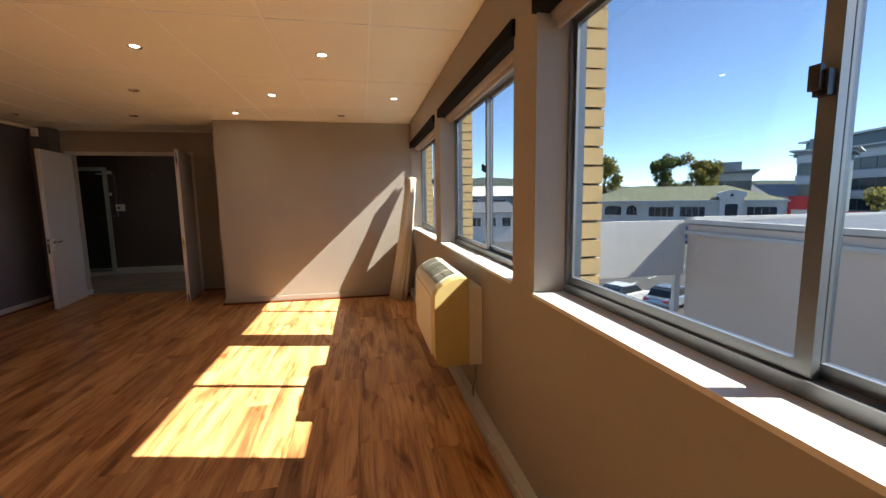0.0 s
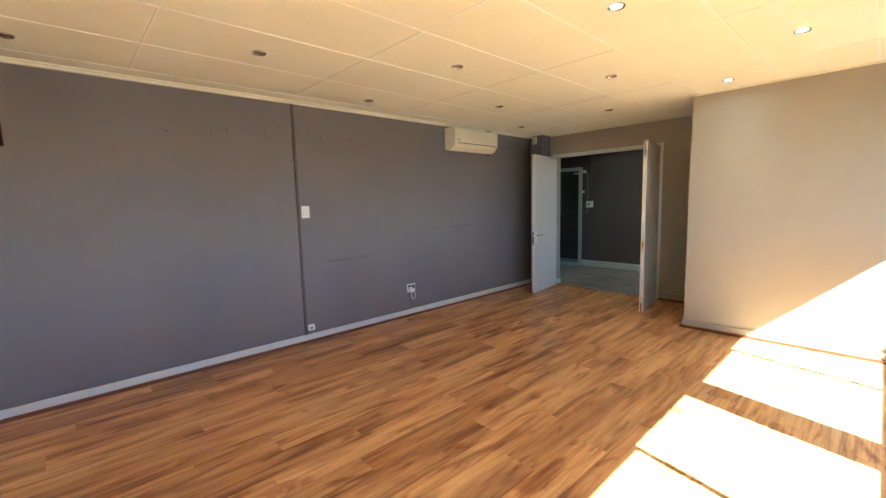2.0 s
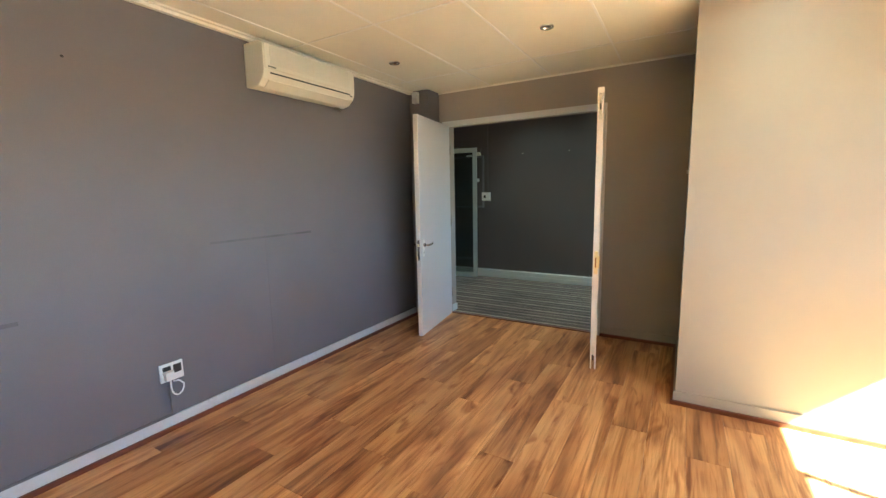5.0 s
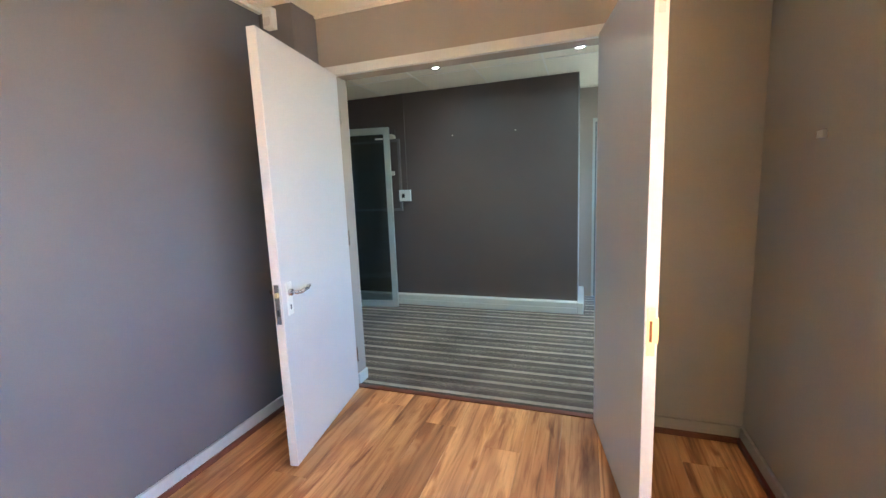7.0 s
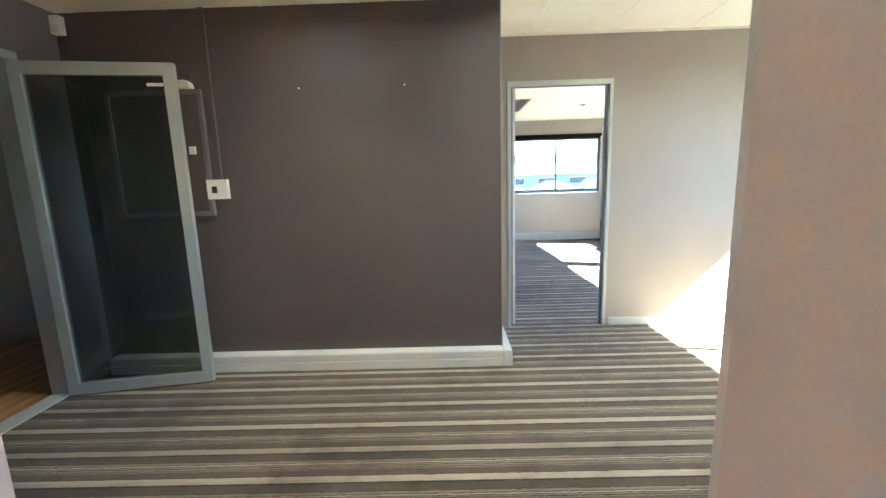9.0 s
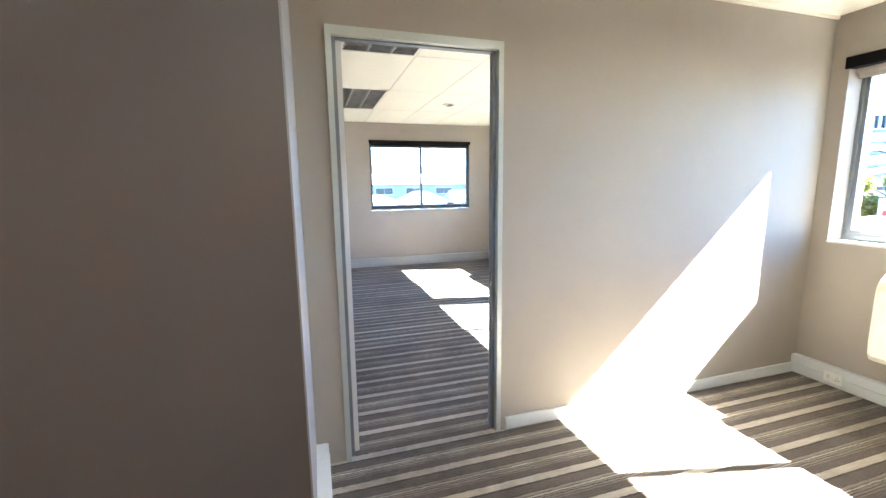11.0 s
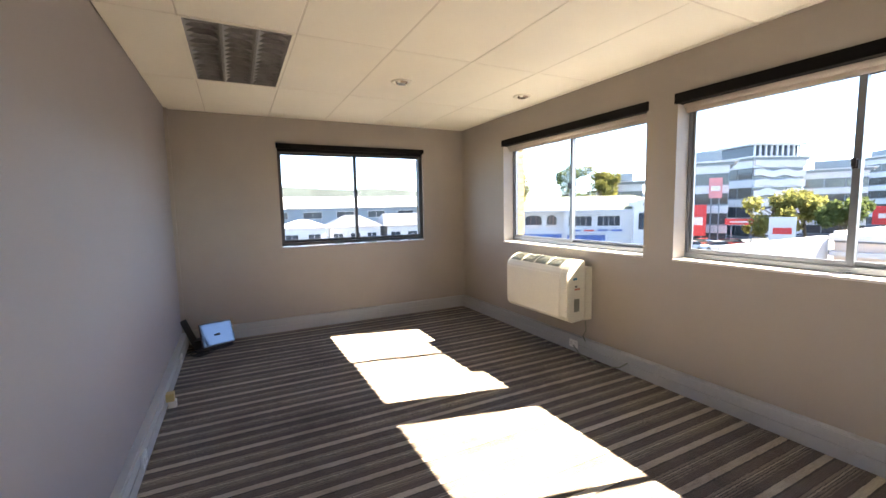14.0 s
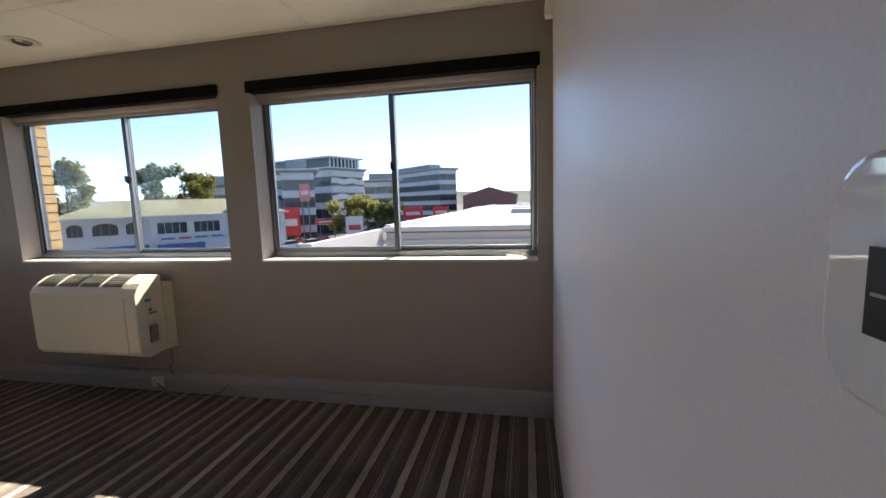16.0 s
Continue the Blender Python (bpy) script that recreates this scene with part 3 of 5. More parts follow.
def roller_blind(a, b, axis="y", roll=0.03):
    t = thing("roller_blind", "black roller blind rolled up at the window head", "blind", group="blinds over the windows")
    if axis == "y":
        part("cassette", boxes((EAST - 0.018, EAST + 0.06, a - 0.015, b + 0.015, HEAD - 0.058, HEAD + 0.012), soft=0.008), M_BLIND, t)
        bm = bmesh.new()
        rod(bm, (EAST + 0.085, a + 0.01, HEAD - 0.055), (EAST + 0.085, b - 0.01, HEAD - 0.055), 0.036, 16)
        box(bm, EAST + 0.078, EAST + 0.092, a + 0.012, b - 0.012, HEAD - 0.115, HEAD - 0.06)
        part("rolled_cloth", bm, M_FABRIC, t, "beige rolled cloth", True)
        bm = bmesh.new()
        tube(bm, [(EAST + 0.05, a + 0.02, HEAD - 0.08), (EAST + 0.045, a + 0.018, 1.6), (EAST + 0.05, a + 0.03, SILL + 0.06), (EAST + 0.055, a + 0.035, 1.55), (EAST + 0.06, a + 0.03, HEAD - 0.08)], 0.0025, 6)
        part("pull_chain", bm, M_PLASTIC, t, "thin white pull chain")
    else:
        part("cassette", boxes((a - 0.01, b + 0.01, C_N - 0.02, C_N + 0.035, 2.085, 2.14), soft=0.008), M_BLIND, t)
        bm = bmesh.new()
        rod(bm, (a + 0.01, C_N + 0.045, 2.075), (b - 0.01, C_N + 0.045, 2.075), 0.02, 14)
        part("rolled_cloth", bm, M_BLIND, t)


for a, b in EASTWIN:
    roller_blind(a, b)
roller_blind(NW0, NW1, "x")


# loose end of a pull cord coiled on the sill
bm = bmesh.new()
tube(bm, [(EAST + 0.075 + (0.022 + 0.004 * (i // 12)) * math.cos(i * math.tau / 12), 10.34 + (0.06 + 0.006 * (i // 12)) * math.sin(i * math.tau / 12), SILL + 0.014 + 0.0004 * i) for i in range(30)], 0.0025, 6)
tagged(part("blind_cord", bm, M_PLASTIC), "white blind cord coiled on the window sill", "cord")


# ---- doors ----
def lever(parent, u, z, side, thick, m=M_STEEL, flip=-1):
    """A lever on a back plate, on the face of a leaf; side is +1 or -1."""
    y = side * thick / 2
    h = part("door_handle", boxes((u - 0.022, u + 0.022, min(y, y + side * 0.005), max(y, y + side * 0.005), z - 0.11, z + 0.05), soft=0.002), M_PLASTIC if m is M_STEEL else m, parent, "pale back plate with a lever")
    bm = bmesh.new()
    yy = y + side * 0.005
    rod(bm, (u, yy - side * 0.004, z), (u, yy + side * 0.012, z), 0.017, 16)
    tube(bm, [(u, yy + side * 0.012, z), (u, yy + side * 0.045, z), (u + flip * 0.012, yy + side * 0.052, z), (u + flip * 0.075, yy + side * 0.05, z + 0.002), (u + flip * 0.118, yy + side * 0.04, z + 0.006)], 0.0095, 10)
    if m is not M_STEEL:
        tube(bm, [(u + flip * 0.118, yy + side * 0.04, z + 0.006), (u + flip * 0.125, yy + side * 0.03, z + 0.006), (u + flip * 0.122, yy + side * 0.012, z + 0.006)], 0.0095, 10)
    part("lever", bm, m, h, "brushed steel lever" if m is M_STEEL else "white return lever", True)
    part("keyhole", boxes((u - 0.004, u + 0.004, min(yy, yy + side * 0.002), max(yy, yy + side * 0.002), z - 0.083, z - 0.06), soft=0.001), M_BLACK, h)


def flush_door(name, label, at, width, height, handle_sides, handle_m=M_STEEL, plate="lock", thick=0.042, handle_z=0.88):
    d = new(name)
    d.matrix_basis = at
    tagged(d, label, "door", kind="structure")
    part("leaf", boxes((0.0, width - 0.008, -thick / 2, thick / 2, 0.008, height), soft=0.003), M_DOOR, d)
    part("lipping", boxes((width - 0.008, width, -thick / 2, thick / 2, 0.008, height), soft=0.003), M_DOOREDGE, d, "pale worn door edge")
    for s in handle_sides:
        lever(d, width - 0.065, handle_z, s, thick, handle_m)
    if plate == "lock":
        pl = part("lock_plate", boxes((width - 0.001, width + 0.003, -0.012, 0.012, handle_z - 0.14, handle_z + 0.05), soft=0.001), M_STEEL, d, "steel mortice lock face")
        part("latch", boxes((width + 0.003, width + 0.013, -0.007, 0.007, handle_z - 0.01, handle_z + 0.012), soft=0.002), M_BRASS, pl)
        part("bolt_slot", boxes((width + 0.003, width + 0.0045, -0.006, 0.006, handle_z - 0.1, handle_z - 0.07)), M_BLACK, pl)
    if plate == "strike":
        pl = part("strike_plate", boxes((width - 0.001, width + 0.003, -0.013, 0.013, handle_z - 0.09, handle_z + 0.08), (width - 0.001, width + 0.003, 0.012, 0.024, handle_z - 0.045, handle_z + 0.045), soft=0.001), M_BRASS, d, "worn brass strike plate")
        part("strike_slot", boxes((width + 0.003, width + 0.0042, -0.006, 0.003, handle_z - 0.04, handle_z + 0.035)), M_RUST, pl, "rusty slot")
        for z in (height - 0.13, 0.1):
            b = part("flush_bolt", boxes((width - 0.001, width + 0.003, -0.01, 0.01, z - 0.09, z + 0.09), soft=0.002), M_STEEL, d, "steel flush bolt")
            part("bolt_lever", boxes((width + 0.003, width + 0.008, -0.004, 0.004, z - 0.02, z + 0.02), soft=0.001), M_BLACK, b)
    for z in (0.25, 1.05, height - 0.25):
        bm = bmesh.new()
        rod(bm, (-0.004, thick / 2 + 0.002, z - 0.05), (-0.004, thick / 2 + 0.002, z + 0.05), 0.006, 10)
        part("hinge", bm, M_STEEL, d)
    return d


flush_door("door_1", "open pale grey flush door leaf with a lever handle", pose(-3.93, 7.28, 0.0, 0, 0, -81.0), 0.815, 2.062, (1, -1))
flush_door("door_2", "open pale grey flush door leaf with a brass strike plate", pose(-2.37, 7.28, 0.0, 0, 0, -80.2), 0.825, 2.07, (), plate="strike", handle_z=0.835)
flush_door("door_3", "open pale grey flush door leaf folded back to the wall", pose(-2.325, 10.115, 0.0, 0, 0, 92.0), 0.79, 2.03, (-1,), M_PLASTIC, plate="lock", handle_z=0.86)


def door_frame(name, x0, x1, top, y0, y1, w, m, label, lip=0.012):
    bm = bmesh.new()
    box(bm, x0 - w, x0 + lip, y0, y1, 0.0, top - 0.014)
    box(bm, x1 - lip, x1 + w, y0, y1, 0.0, top - 0.014)
    box(bm, x0 - w, x1 + w, y0, y1, top - 0.014, top + w)
    soften(bm, 0.003, 1)
    return struct(name, bm, m, label, "door frame")


door_frame("door_frame_1", DD0, DD1, DDTOP, DOORWALL - 0.012, DOORWALL + 0.019, 0.04, M_TRIM, "white painted frame of the double door")
door_frame("door_frame_2", CD0, CD1, CDTOP, C_S0 - 0.012, C_S0 + 0.02, 0.024, M_ALU, "pale painted steel door frame", 0.002)
door_frame("door_frame_3", CD0, CD1, CDTOP, C_S1 - 0.02, C_S1 + 0.008, 0.03, M_FRAME, "grey painted inner door frame")
struct("door_trim", boxes((DD1 + 0.0405, DD1 + 0.06, DOORWALL - 0.014, DOORWALL, 0.0, DDTOP + 0.04), soft=0.002), M_DOOREDGE, "pale worn edge strip beside the double door", "trim")
struct("door_stop", boxes((CD1 - 0.02, CD1, C_S0 + 0.02, C_S1 - 0.02, 0, CDTOP), (CD0, CD0 + 0.02, C_S0 + 0.02, C_S1 - 0.02, 0, CDTOP), (CD0 + 0.02, CD1 - 0.02, C_S0 + 0.02, C_S1 - 0.02, CDTOP - 0.02, CDTOP), soft=0.002), M_FRAME, "grey painted door rebate", "door frame")
strike = part("strike_plate", boxes((CD1 - 0.023, CD1 - 0.0205, C_S0 + 0.028, C_S0 + 0.048, 0.835, 0.92), soft=0.001), M_STEEL)
tagged(strike, "steel strike plate with two dark slots", "strike plate")
for z in (0.844, 0.882):
    part("slot", boxes((CD1 - 0.0236, CD1 - 0.0231, C_S0 + 0.032, C_S0 + 0.044, z, z + 0.028)), M_BLACK, strike)

# aluminium framed glass door, standing ajar
GD = new("door_4")
GD.matrix_basis = pose(-5.335, 9.02, 0, 0, 0, 10.3)
tagged(GD, "silver aluminium framed glass door standing open", "door", kind="structure")
GW, GH = 0.855, 2.035
part("door_rail", boxes((0.06, GW - 0.06, -0.022, 0.022, 0.012, 0.085), soft=0.003), M_ALU, GD)
part("door_rail", boxes((0.06, GW - 0.06, -0.022, 0.022, GH - 0.07, GH), soft=0.003), M_ALU, GD)
part("door_stile", boxes((0.0, 0.06, -0.022, 0.022, 0.012, GH), soft=0.003), M_ALU, GD)
part("door_stile", boxes((GW - 0.06, GW, -0.022, 0.022, 0.012, GH), soft=0.003), M_ALU, GD)
part("pane", boxes((0.058, GW - 0.058, -0.003, 0.003, 0.083, GH - 0.068)), M_DOORGLASS, GD, "dark tinted glass")
part("label_strip", boxes((GW - 0.16, GW - 0.07, -0.0045, -0.0032, GH - 0.13, GH - 0.112)), M_PLASTIC, GD, "small white sticker")
struct("door_frame_4", boxes((LOBBY_W - 0.13, LOBBY_W + 0.012, 8.05, 8.10, 0, 2.1), (LOBBY_W - 0.13, LOBBY_W + 0.012, 9.04, 9.09, 0, 2.1), (LOBBY_W - 0.13, LOBBY_W + 0.012, 8.10, 9.04, 2.05, 2.1), soft=0.003), M_ALU, "silver aluminium door frame", "door frame")
struct("threshold_2", boxes((LOBBY_W - 0.12, LOBBY_W + 0.005, 8.10, 9.04, -0.02, 0.006), soft=0.003), M_TRIM, "pale metal threshold strip", "threshold")


# ---- downlights ----
def downlight(lit, r=0.045):
    t = thing("downlight", "small lit round ceiling downlight with a steel rim" if lit else "small unlit round ceiling downlight with a steel rim", "downlight", pose(0, 0, CEIL), group="ceiling downlights")
    bm = bmesh.new()
    lathe(bm, ((r * 0.7, 0.006), (r * 0.72, -0.003), (r * 0.92, -0.007), (r, -0.004), (r * 1.02, 0.0015)), n=28)
    part("rim", bm, M_STEEL, t, smooth=True)
    bm = bmesh.new()
    lathe(bm, ((0.0, 0.0005), (r * 0.35, -0.001), (r * 0.69, 0.001), (r * 0.69, 0.005)), n=24)
    part("lamp", bm, M_LAMPON if lit else M_LAMPOFF, t, "glowing lamp" if lit else "dull lamp", True)
    return t


LIT = ((-1.31, 3.64), (-0.09, 3.63), (-0.69, 4.88), (0.53, 4.86), (-1.29, 5.82), (-3.73, 8.63), (-2.5, 8.62), (-1.28, 8.62), (-0.05, 8.62))
UNLIT = ((-3.15, 2.43), (-1.93, 2.42), (-0.69, 2.42), (0.53, 2.42), (-3.79, 3.69), (-2.53, 3.66), (-3.18, 4.95), (-1.90, 4.85), (-3.79, 6.18), (-2.52, 6.13), (-0.06, 5.82),
         (-3.75, 1.23), (-2.53, 1.22), (-1.31, 1.22), (-0.09, 1.22))
for lit, places in ((True, LIT), (False, UNLIT)):
    first = downlight(lit)
    first.matrix_basis = pose(*places[0], CEIL)
    for p in places[1:]:
        copy_thing(first, pose(*p, CEIL))
for i, (x, y) in enumerate(LIT):
    sp = new("downlight_beam", bpy.data.lights.new("downlight_beam", "SPOT"))
    sp.data.energy, sp.data.color, sp.data.spot_size, sp.data.spot_blend, sp.data.shadow_soft_size = 1.0 if y > 8 else 0.5, (1.0, 0.86, 0.66), radians(110), 1.0, 0.03
    sp.matrix_world = Matrix.Translation((x, y, CEIL - 0.012))


def eyeball(x, y):
    t = thing("eyeball_downlight", "unlit cream swivel downlight in the ceiling", "downlight", pose(x, y, CEIL), group="swivel downlights")
    bm = bmesh.new()
    lathe(bm, ((0.05, 0.004), (0.055, -0.006), (0.075, -0.01), (0.088, -0.005), (0.09, 0.001)), n=32)
    part("rim", bm, M_CREAM, t, smooth=True)
    bm = bmesh.new()
    lathe(bm, ((0.0, -0.016), (0.02, -0.014), (0.036, -0.018), (0.046, -0.012), (0.051, 0.002)), n=28)
    part("reflector", bm, M_LAMPOFF, t, "dull reflector lamp", True)
    for a in (40, 220):
        bm = bmesh.new()
        c = Vector((0.05 * math.cos(radians(a)), 0.05 * math.sin(radians(a)), -0.012))
        box(bm, c.x - 0.012, c.x + 0.012, c.y - 0.012, c.y + 0.012, -0.017, -0.006)
        soften(bm, 0.003)
        part("clip", bm, M_CREAM, t)


eyeball(-0.70, 13.41)
eyeball(0.515, 13.385)


# ---- recessed fluorescent fittings ----
def fluorescent(x0, x1, y0, y1):
    t = thing("louvre_light", "unlit recessed fluorescent fitting with dull louvres", "ceiling light", pose((x0 + x1) / 2, (y0 + y1) / 2, CEIL), group="recessed light fittings")
    w, l = (x1 - x0) / 2, (y1 - y0) / 2
    part("housing", boxes((-w, w, -l, l, 0.085, 0.09), (-w, -w + 0.004, -l, l, 0, 0.085), (w - 0.004, w, -l, l, 0, 0.085), (-w + 0.004, w - 0.004, -l, -l + 0.004, 0, 0.085), (-w + 0.004, w - 0.004, l - 0.004, l, 0, 0.085)), M_LOUVRE, t)
    part("frame", boxes((-w - 0.012, -w + 0.006, -l - 0.012, l + 0.012, -0.004, 0.002), (w - 0.006, w + 0.012, -l - 0.012, l + 0.012, -0.004, 0.002), (-w + 0.006, w - 0.006, -l - 0.012, -l + 0.006, -0.004, 0.002), (-w + 0.006, w - 0.006, l - 0.006, l + 0.012, -0.004, 0.002), soft=0.001), M_CEIL, t)
    for i in range(3):
        cx = -w + (i + 0.5) * 2 * w / 3
        bm = bmesh.new()
        hw = w / 3 - 0.008
        prof = [(-hw, 0.0), (-hw * 0.6, 0.022), (0, 0.034), (hw * 0.6, 0.022), (hw, 0.0), (hw, 0.006), (hw * 0.6, 0.028), (0, 0.04), (-hw * 0.6, 0.028), (-hw, 0.006)]
        prism(bm, prof, -l + 0.01, l - 0.01, lambda p, q, a: (cx + p, a, q + 0.004))
        part("reflector", bm, M_LOUVRE, t, "dull curved reflector")
        for k in range(14):
            yy = -l + 0.05 + k * (2 * l - 0.1) / 13
            part("louvre", boxes((cx - hw * 0.9, cx + hw * 0.9, yy - 0.003, yy + 0.003, 0.006, 0.03)), M_LOUVRE, t)
    for i in (1, 2):
        cx = -w + i * 2 * w / 3
        part("divider", boxes((cx - 0.006, cx + 0.006, -l + 0.006, l - 0.006, -0.001, 0.03), soft=0.002), M_LOUVRE, t)


for f in FIX:
    fluorescent(*f)


# ---- fan coil units below the windows ----
def fan_coil(at, length, end_m, label):
    """Local: x along the unit from its labelled end, y out from the wall, z up."""
    t = thing("fan_coil_unit", label, "air conditioner", at, group="wall hung fan coil units")
    body = [(0.09, 0.012), (0.25, 0.0), (0.30, 0.02), (0.325, 0.06), (0.33, 0.12), (0.33, 0.43), (0.325, 0.455), (0.305, 0.485), (0.265, 0.515), (0.205, 0.545), (0.14, 0.558), (0.09, 0.55)]
    k = 0.88
    f = lambda p, q, a: (length - a, p * k, q)
    B = lambda x0, x1, y0, y1, *r: (length - x1, length - x0, y0 * k, y1 * k, *r)
    bm = bmesh.new()
    prism(bm, body, 0.012, length - 0.10, f)
    part("body", bm, M_CREAM, t)
    bm = bmesh.new()
    prism(bm, [(p * 1.0 + (0.004 if p > 0.2 else 0), q) for p, q in body], length - 0.098, length - 0.012, f)
    soften(bm, 0.006, 2, 50)
    part("end_cap", bm, end_m, t, "end cap of aged plastic")
    bm = bmesh.new()
    prism(bm, body, 0.0, 0.011, f)
    part("end_cap", bm, M_CREAM, t)
    part("back_box", boxes(B(0.02, length - 0.005, 0.0, 0.088, 0.01, 0.49), soft=0.005), M_CREAM, t)
    part("front_panel", boxes(B(0.02, length - 0.105, 0.331, 0.336, 0.05, 0.43), soft=0.003), M_CREAM, t, "flat cream front panel")
    # four curved outlet grilles on the sloping top
    n = 4
    top = [(0.29, 0.4975), (0.265, 0.5165), (0.205, 0.5465), (0.15, 0.5575)]
    for i in range(n):
        a0 = 0.03 + i * (length - 0.15) / n
        a1 = a0 + (length - 0.15) / n - 0.022
        bm = bmesh.new()
        lo = [(p, q - 0.003) for p, q in top]
        prism(bm, top + lo[::-1], a0, a1, f)
        g = part("grille", bm, M_GRILLE, t, "grey green outlet grille")
        m = 9
        bm = bmesh.new()
        for h in range(m):
            u = (h + 0.5) / m * (len(top) - 1)
            j = min(int(u), len(top) - 2)
            p = top[j][0] + (top[j + 1][0] - top[j][0]) * (u - j)
            q = top[j][1] + (top[j + 1][1] - top[j][1]) * (u - j)
            box(bm, length - a1 + 0.002, length - a0 - 0.002, (p - 0.0035) * k, (p + 0.0035) * k, q, q + 0.005)
        part("grille_slat", bm, M_GRILLE, g)
    e = length - 0.011
    if end_m is M_CREAM:
        part("badge", boxes(B(e - 0.002, e + 0.0015, 0.20, 0.25, 0.385, 0.405)), surface("blue badge", (0.05, 0.22, 0.35), 0.5), t, "small blue badge")
        part("sticker", boxes(B(e - 0.002, e + 0.0015, 0.16, 0.23, 0.295, 0.31)), surface("red sticker", (0.5, 0.16, 0.1), 0.5), t, "faded red sticker")
        part("control", boxes(B(e - 0.002, e + 0.003, 0.20, 0.225, 0.32, 0.335), soft=0.001), M_BLACK, t, "black control knob")
        part("drain_hatch", boxes(B(e - 0.002, e + 0.002, 0.165, 0.235, 0.1, 0.215), soft=0.001), M_GRILLE, t, "small grey hatch")
    bm = bmesh.new()
    tube(bm, [(0.05, 0.03, 0.02), (0.04, 0.03, -0.1), (0.06, 0.045, -0.16), (0.02, 0.05, -0.2)], 0.006, 8)
    part("pipe", bm, M_GRILLE, t, "thin drain pipe")
    return t


fan_coil(pose(EAST, 12.81, 0.335, 0, 0, 90), 0.90, M_CREAM, "cream wall hung fan coil unit under a window")
fan_coil(pose(EAST, 8.64, 0.32, 0, 0, 90), 0.90, M_CREAM, "cream wall hung fan coil unit under the lobby window")
# The end's yellow stands in for light glowing through the plastic.
fan_coil(pose(EAST, 2.72, 0.345, 0, 0, 90), 0.88, M_YELLOW, "cream wall hung fan coil unit, a yellow glow in its end colour")


# ---- split air conditioner on the grey wall ----
ac = thing("split_air_conditioner", "aged cream split air conditioner high on the grey wall", "air conditioner", pose(WEST, 5.12, 2.075, 0, 0, -90) @ pose(-0.88, 0, 0))
prof = [(0.0, 0.012), (0.06, 0.0), (0.12, 0.012), (0.17, 0.055), (0.185, 0.085), (0.19, 0.12), (0.19, 0.25), (0.18, 0.275), (0.15, 0.288), (0.0, 0.29)]
fa = lambda p, q, a: (a, p, q)
bm = bmesh.new()
prism(bm, prof, 0.0, 0.85, fa)
soften(bm, 0.006, 2, 50)
part("casing", bm, M_CREAM, ac)
part("front_panel", boxes((0.07, 0.84, 0.187, 0.195, 0.115, 0.262), soft=0.006), M_CREAM, ac, "cream front panel")
part("air_outlet", boxes((0.05, 0.80, 0.172, 0.1865, 0.086, 0.1)), M_BLACK, ac, "dark slot above the flap")
bm = bmesh.new()
prism(bm, [(0.115, 0.012), (0.167, 0.052), (0.172, 0.047), (0.12, 0.004)], 0.05, 0.80, fa)
part("flap", bm, M_CREAM, ac, "cream outlet flap")
for k in range(13):
    part("intake_slat", boxes((0.075, 0.80, 0.1945, 0.1985, 0.142 + 0.009 * k, 0.147 + 0.009 * k)), M_CREAM, ac)
part("vane", boxes((0.05, 0.80, 0.118, 0.132, 0.02, 0.026), (0.05, 0.80, 0.142, 0.150, 0.036, 0.042)), M_YELLOW, ac, "yellowed inner vane")
part("drain_stub", boxes((0.045, 0.105, 0.055, 0.067, -0.02, 0.004), (0.03, 0.06, 0.05, 0.062, -0.026, -0.02), soft=0.002), M_STEEL, ac, "short metal drain stub")
part("badge", boxes((0.76, 0.82, 0.194, 0.1965, 0.122, 0.132)), M_GRILLE, ac, "small grey badge")
part("indicator", boxes((0.03, 0.05, 0.183, 0.187, 0.075, 0.083)), M_BLACK, ac)
bm = bmesh.new()
tube(bm, [(0.1, 0.05, 0.29), (0.08, 0.05, 0.315), (0.02, 0.04, 0.32), (-0.05, 0.02, 0.325)], 0.012, 8)
part("pipe", bm, M_GRILLE, ac)


# ---- fittings on the walls ----
def plate_on_west(name, label, cat, y0, y1, z0, z1, d=0.012):
    t = thing(name, label, cat, pose(WEST, (y0 + y1) / 2, (z0 + z1) / 2, 0, 0, 0))
    w, h = (y1 - y0) / 2, (z1 - z0) / 2
    part("plate", boxes((0, d, -w, w, -h, h), soft=0.003), M_PLASTIC, t)
    return t, w, h


sw, w, h = plate_on_west("light_switch", "white square light switch on the grey wall", "switch", 3.14, 3.222, 1.285, 1.405)
part("rocker", boxes((0.012, 0.018, -0.024, 0.024, -0.04, 0.04), soft=0.003), M_PLASTIC, sw)
so, w, h = plate_on_west("wall_socket", "white double socket with a plugged in lead", "socket", 4.435, 4.56, 0.30, 0.405)
for y in (-0.028, 0.03):
    part("socket_module", boxes((0.012, 0.0145, y - 0.022, y + 0.022, -0.012, 0.038), soft=0.001), M_BLACK, so, "black socket insert")
plug = thing("plug", "white plug with a looped lead hanging from a socket", "plug", pose(WEST + 0.0146, 4.47, 0.345))
part("plug_body", boxes((0, 0.035, -0.022, 0.022, -0.03, 0.02), soft=0.007), M_PLASTIC, plug)
bm = bmesh.new()
pts = [(0.03, 0.0, -0.025)] + [(0.03, 0.035 - 0.035 * math.cos(a), -0.075 - 0.055 * math.sin(a)) for a in [i * math.pi / 7 for i in range(8)]] + [(0.03, 0.045, -0.045), (0.03, 0.015, -0.04)]
tube(bm, pts, 0.0045, 8)
part("lead", bm, M_PLASTIC, plug, "white looped lead")
s2, w, h = plate_on_west("phone_point", "small white telephone point near the floor", "socket", 3.13, 3.195, 0.125, 0.185, 0.03)
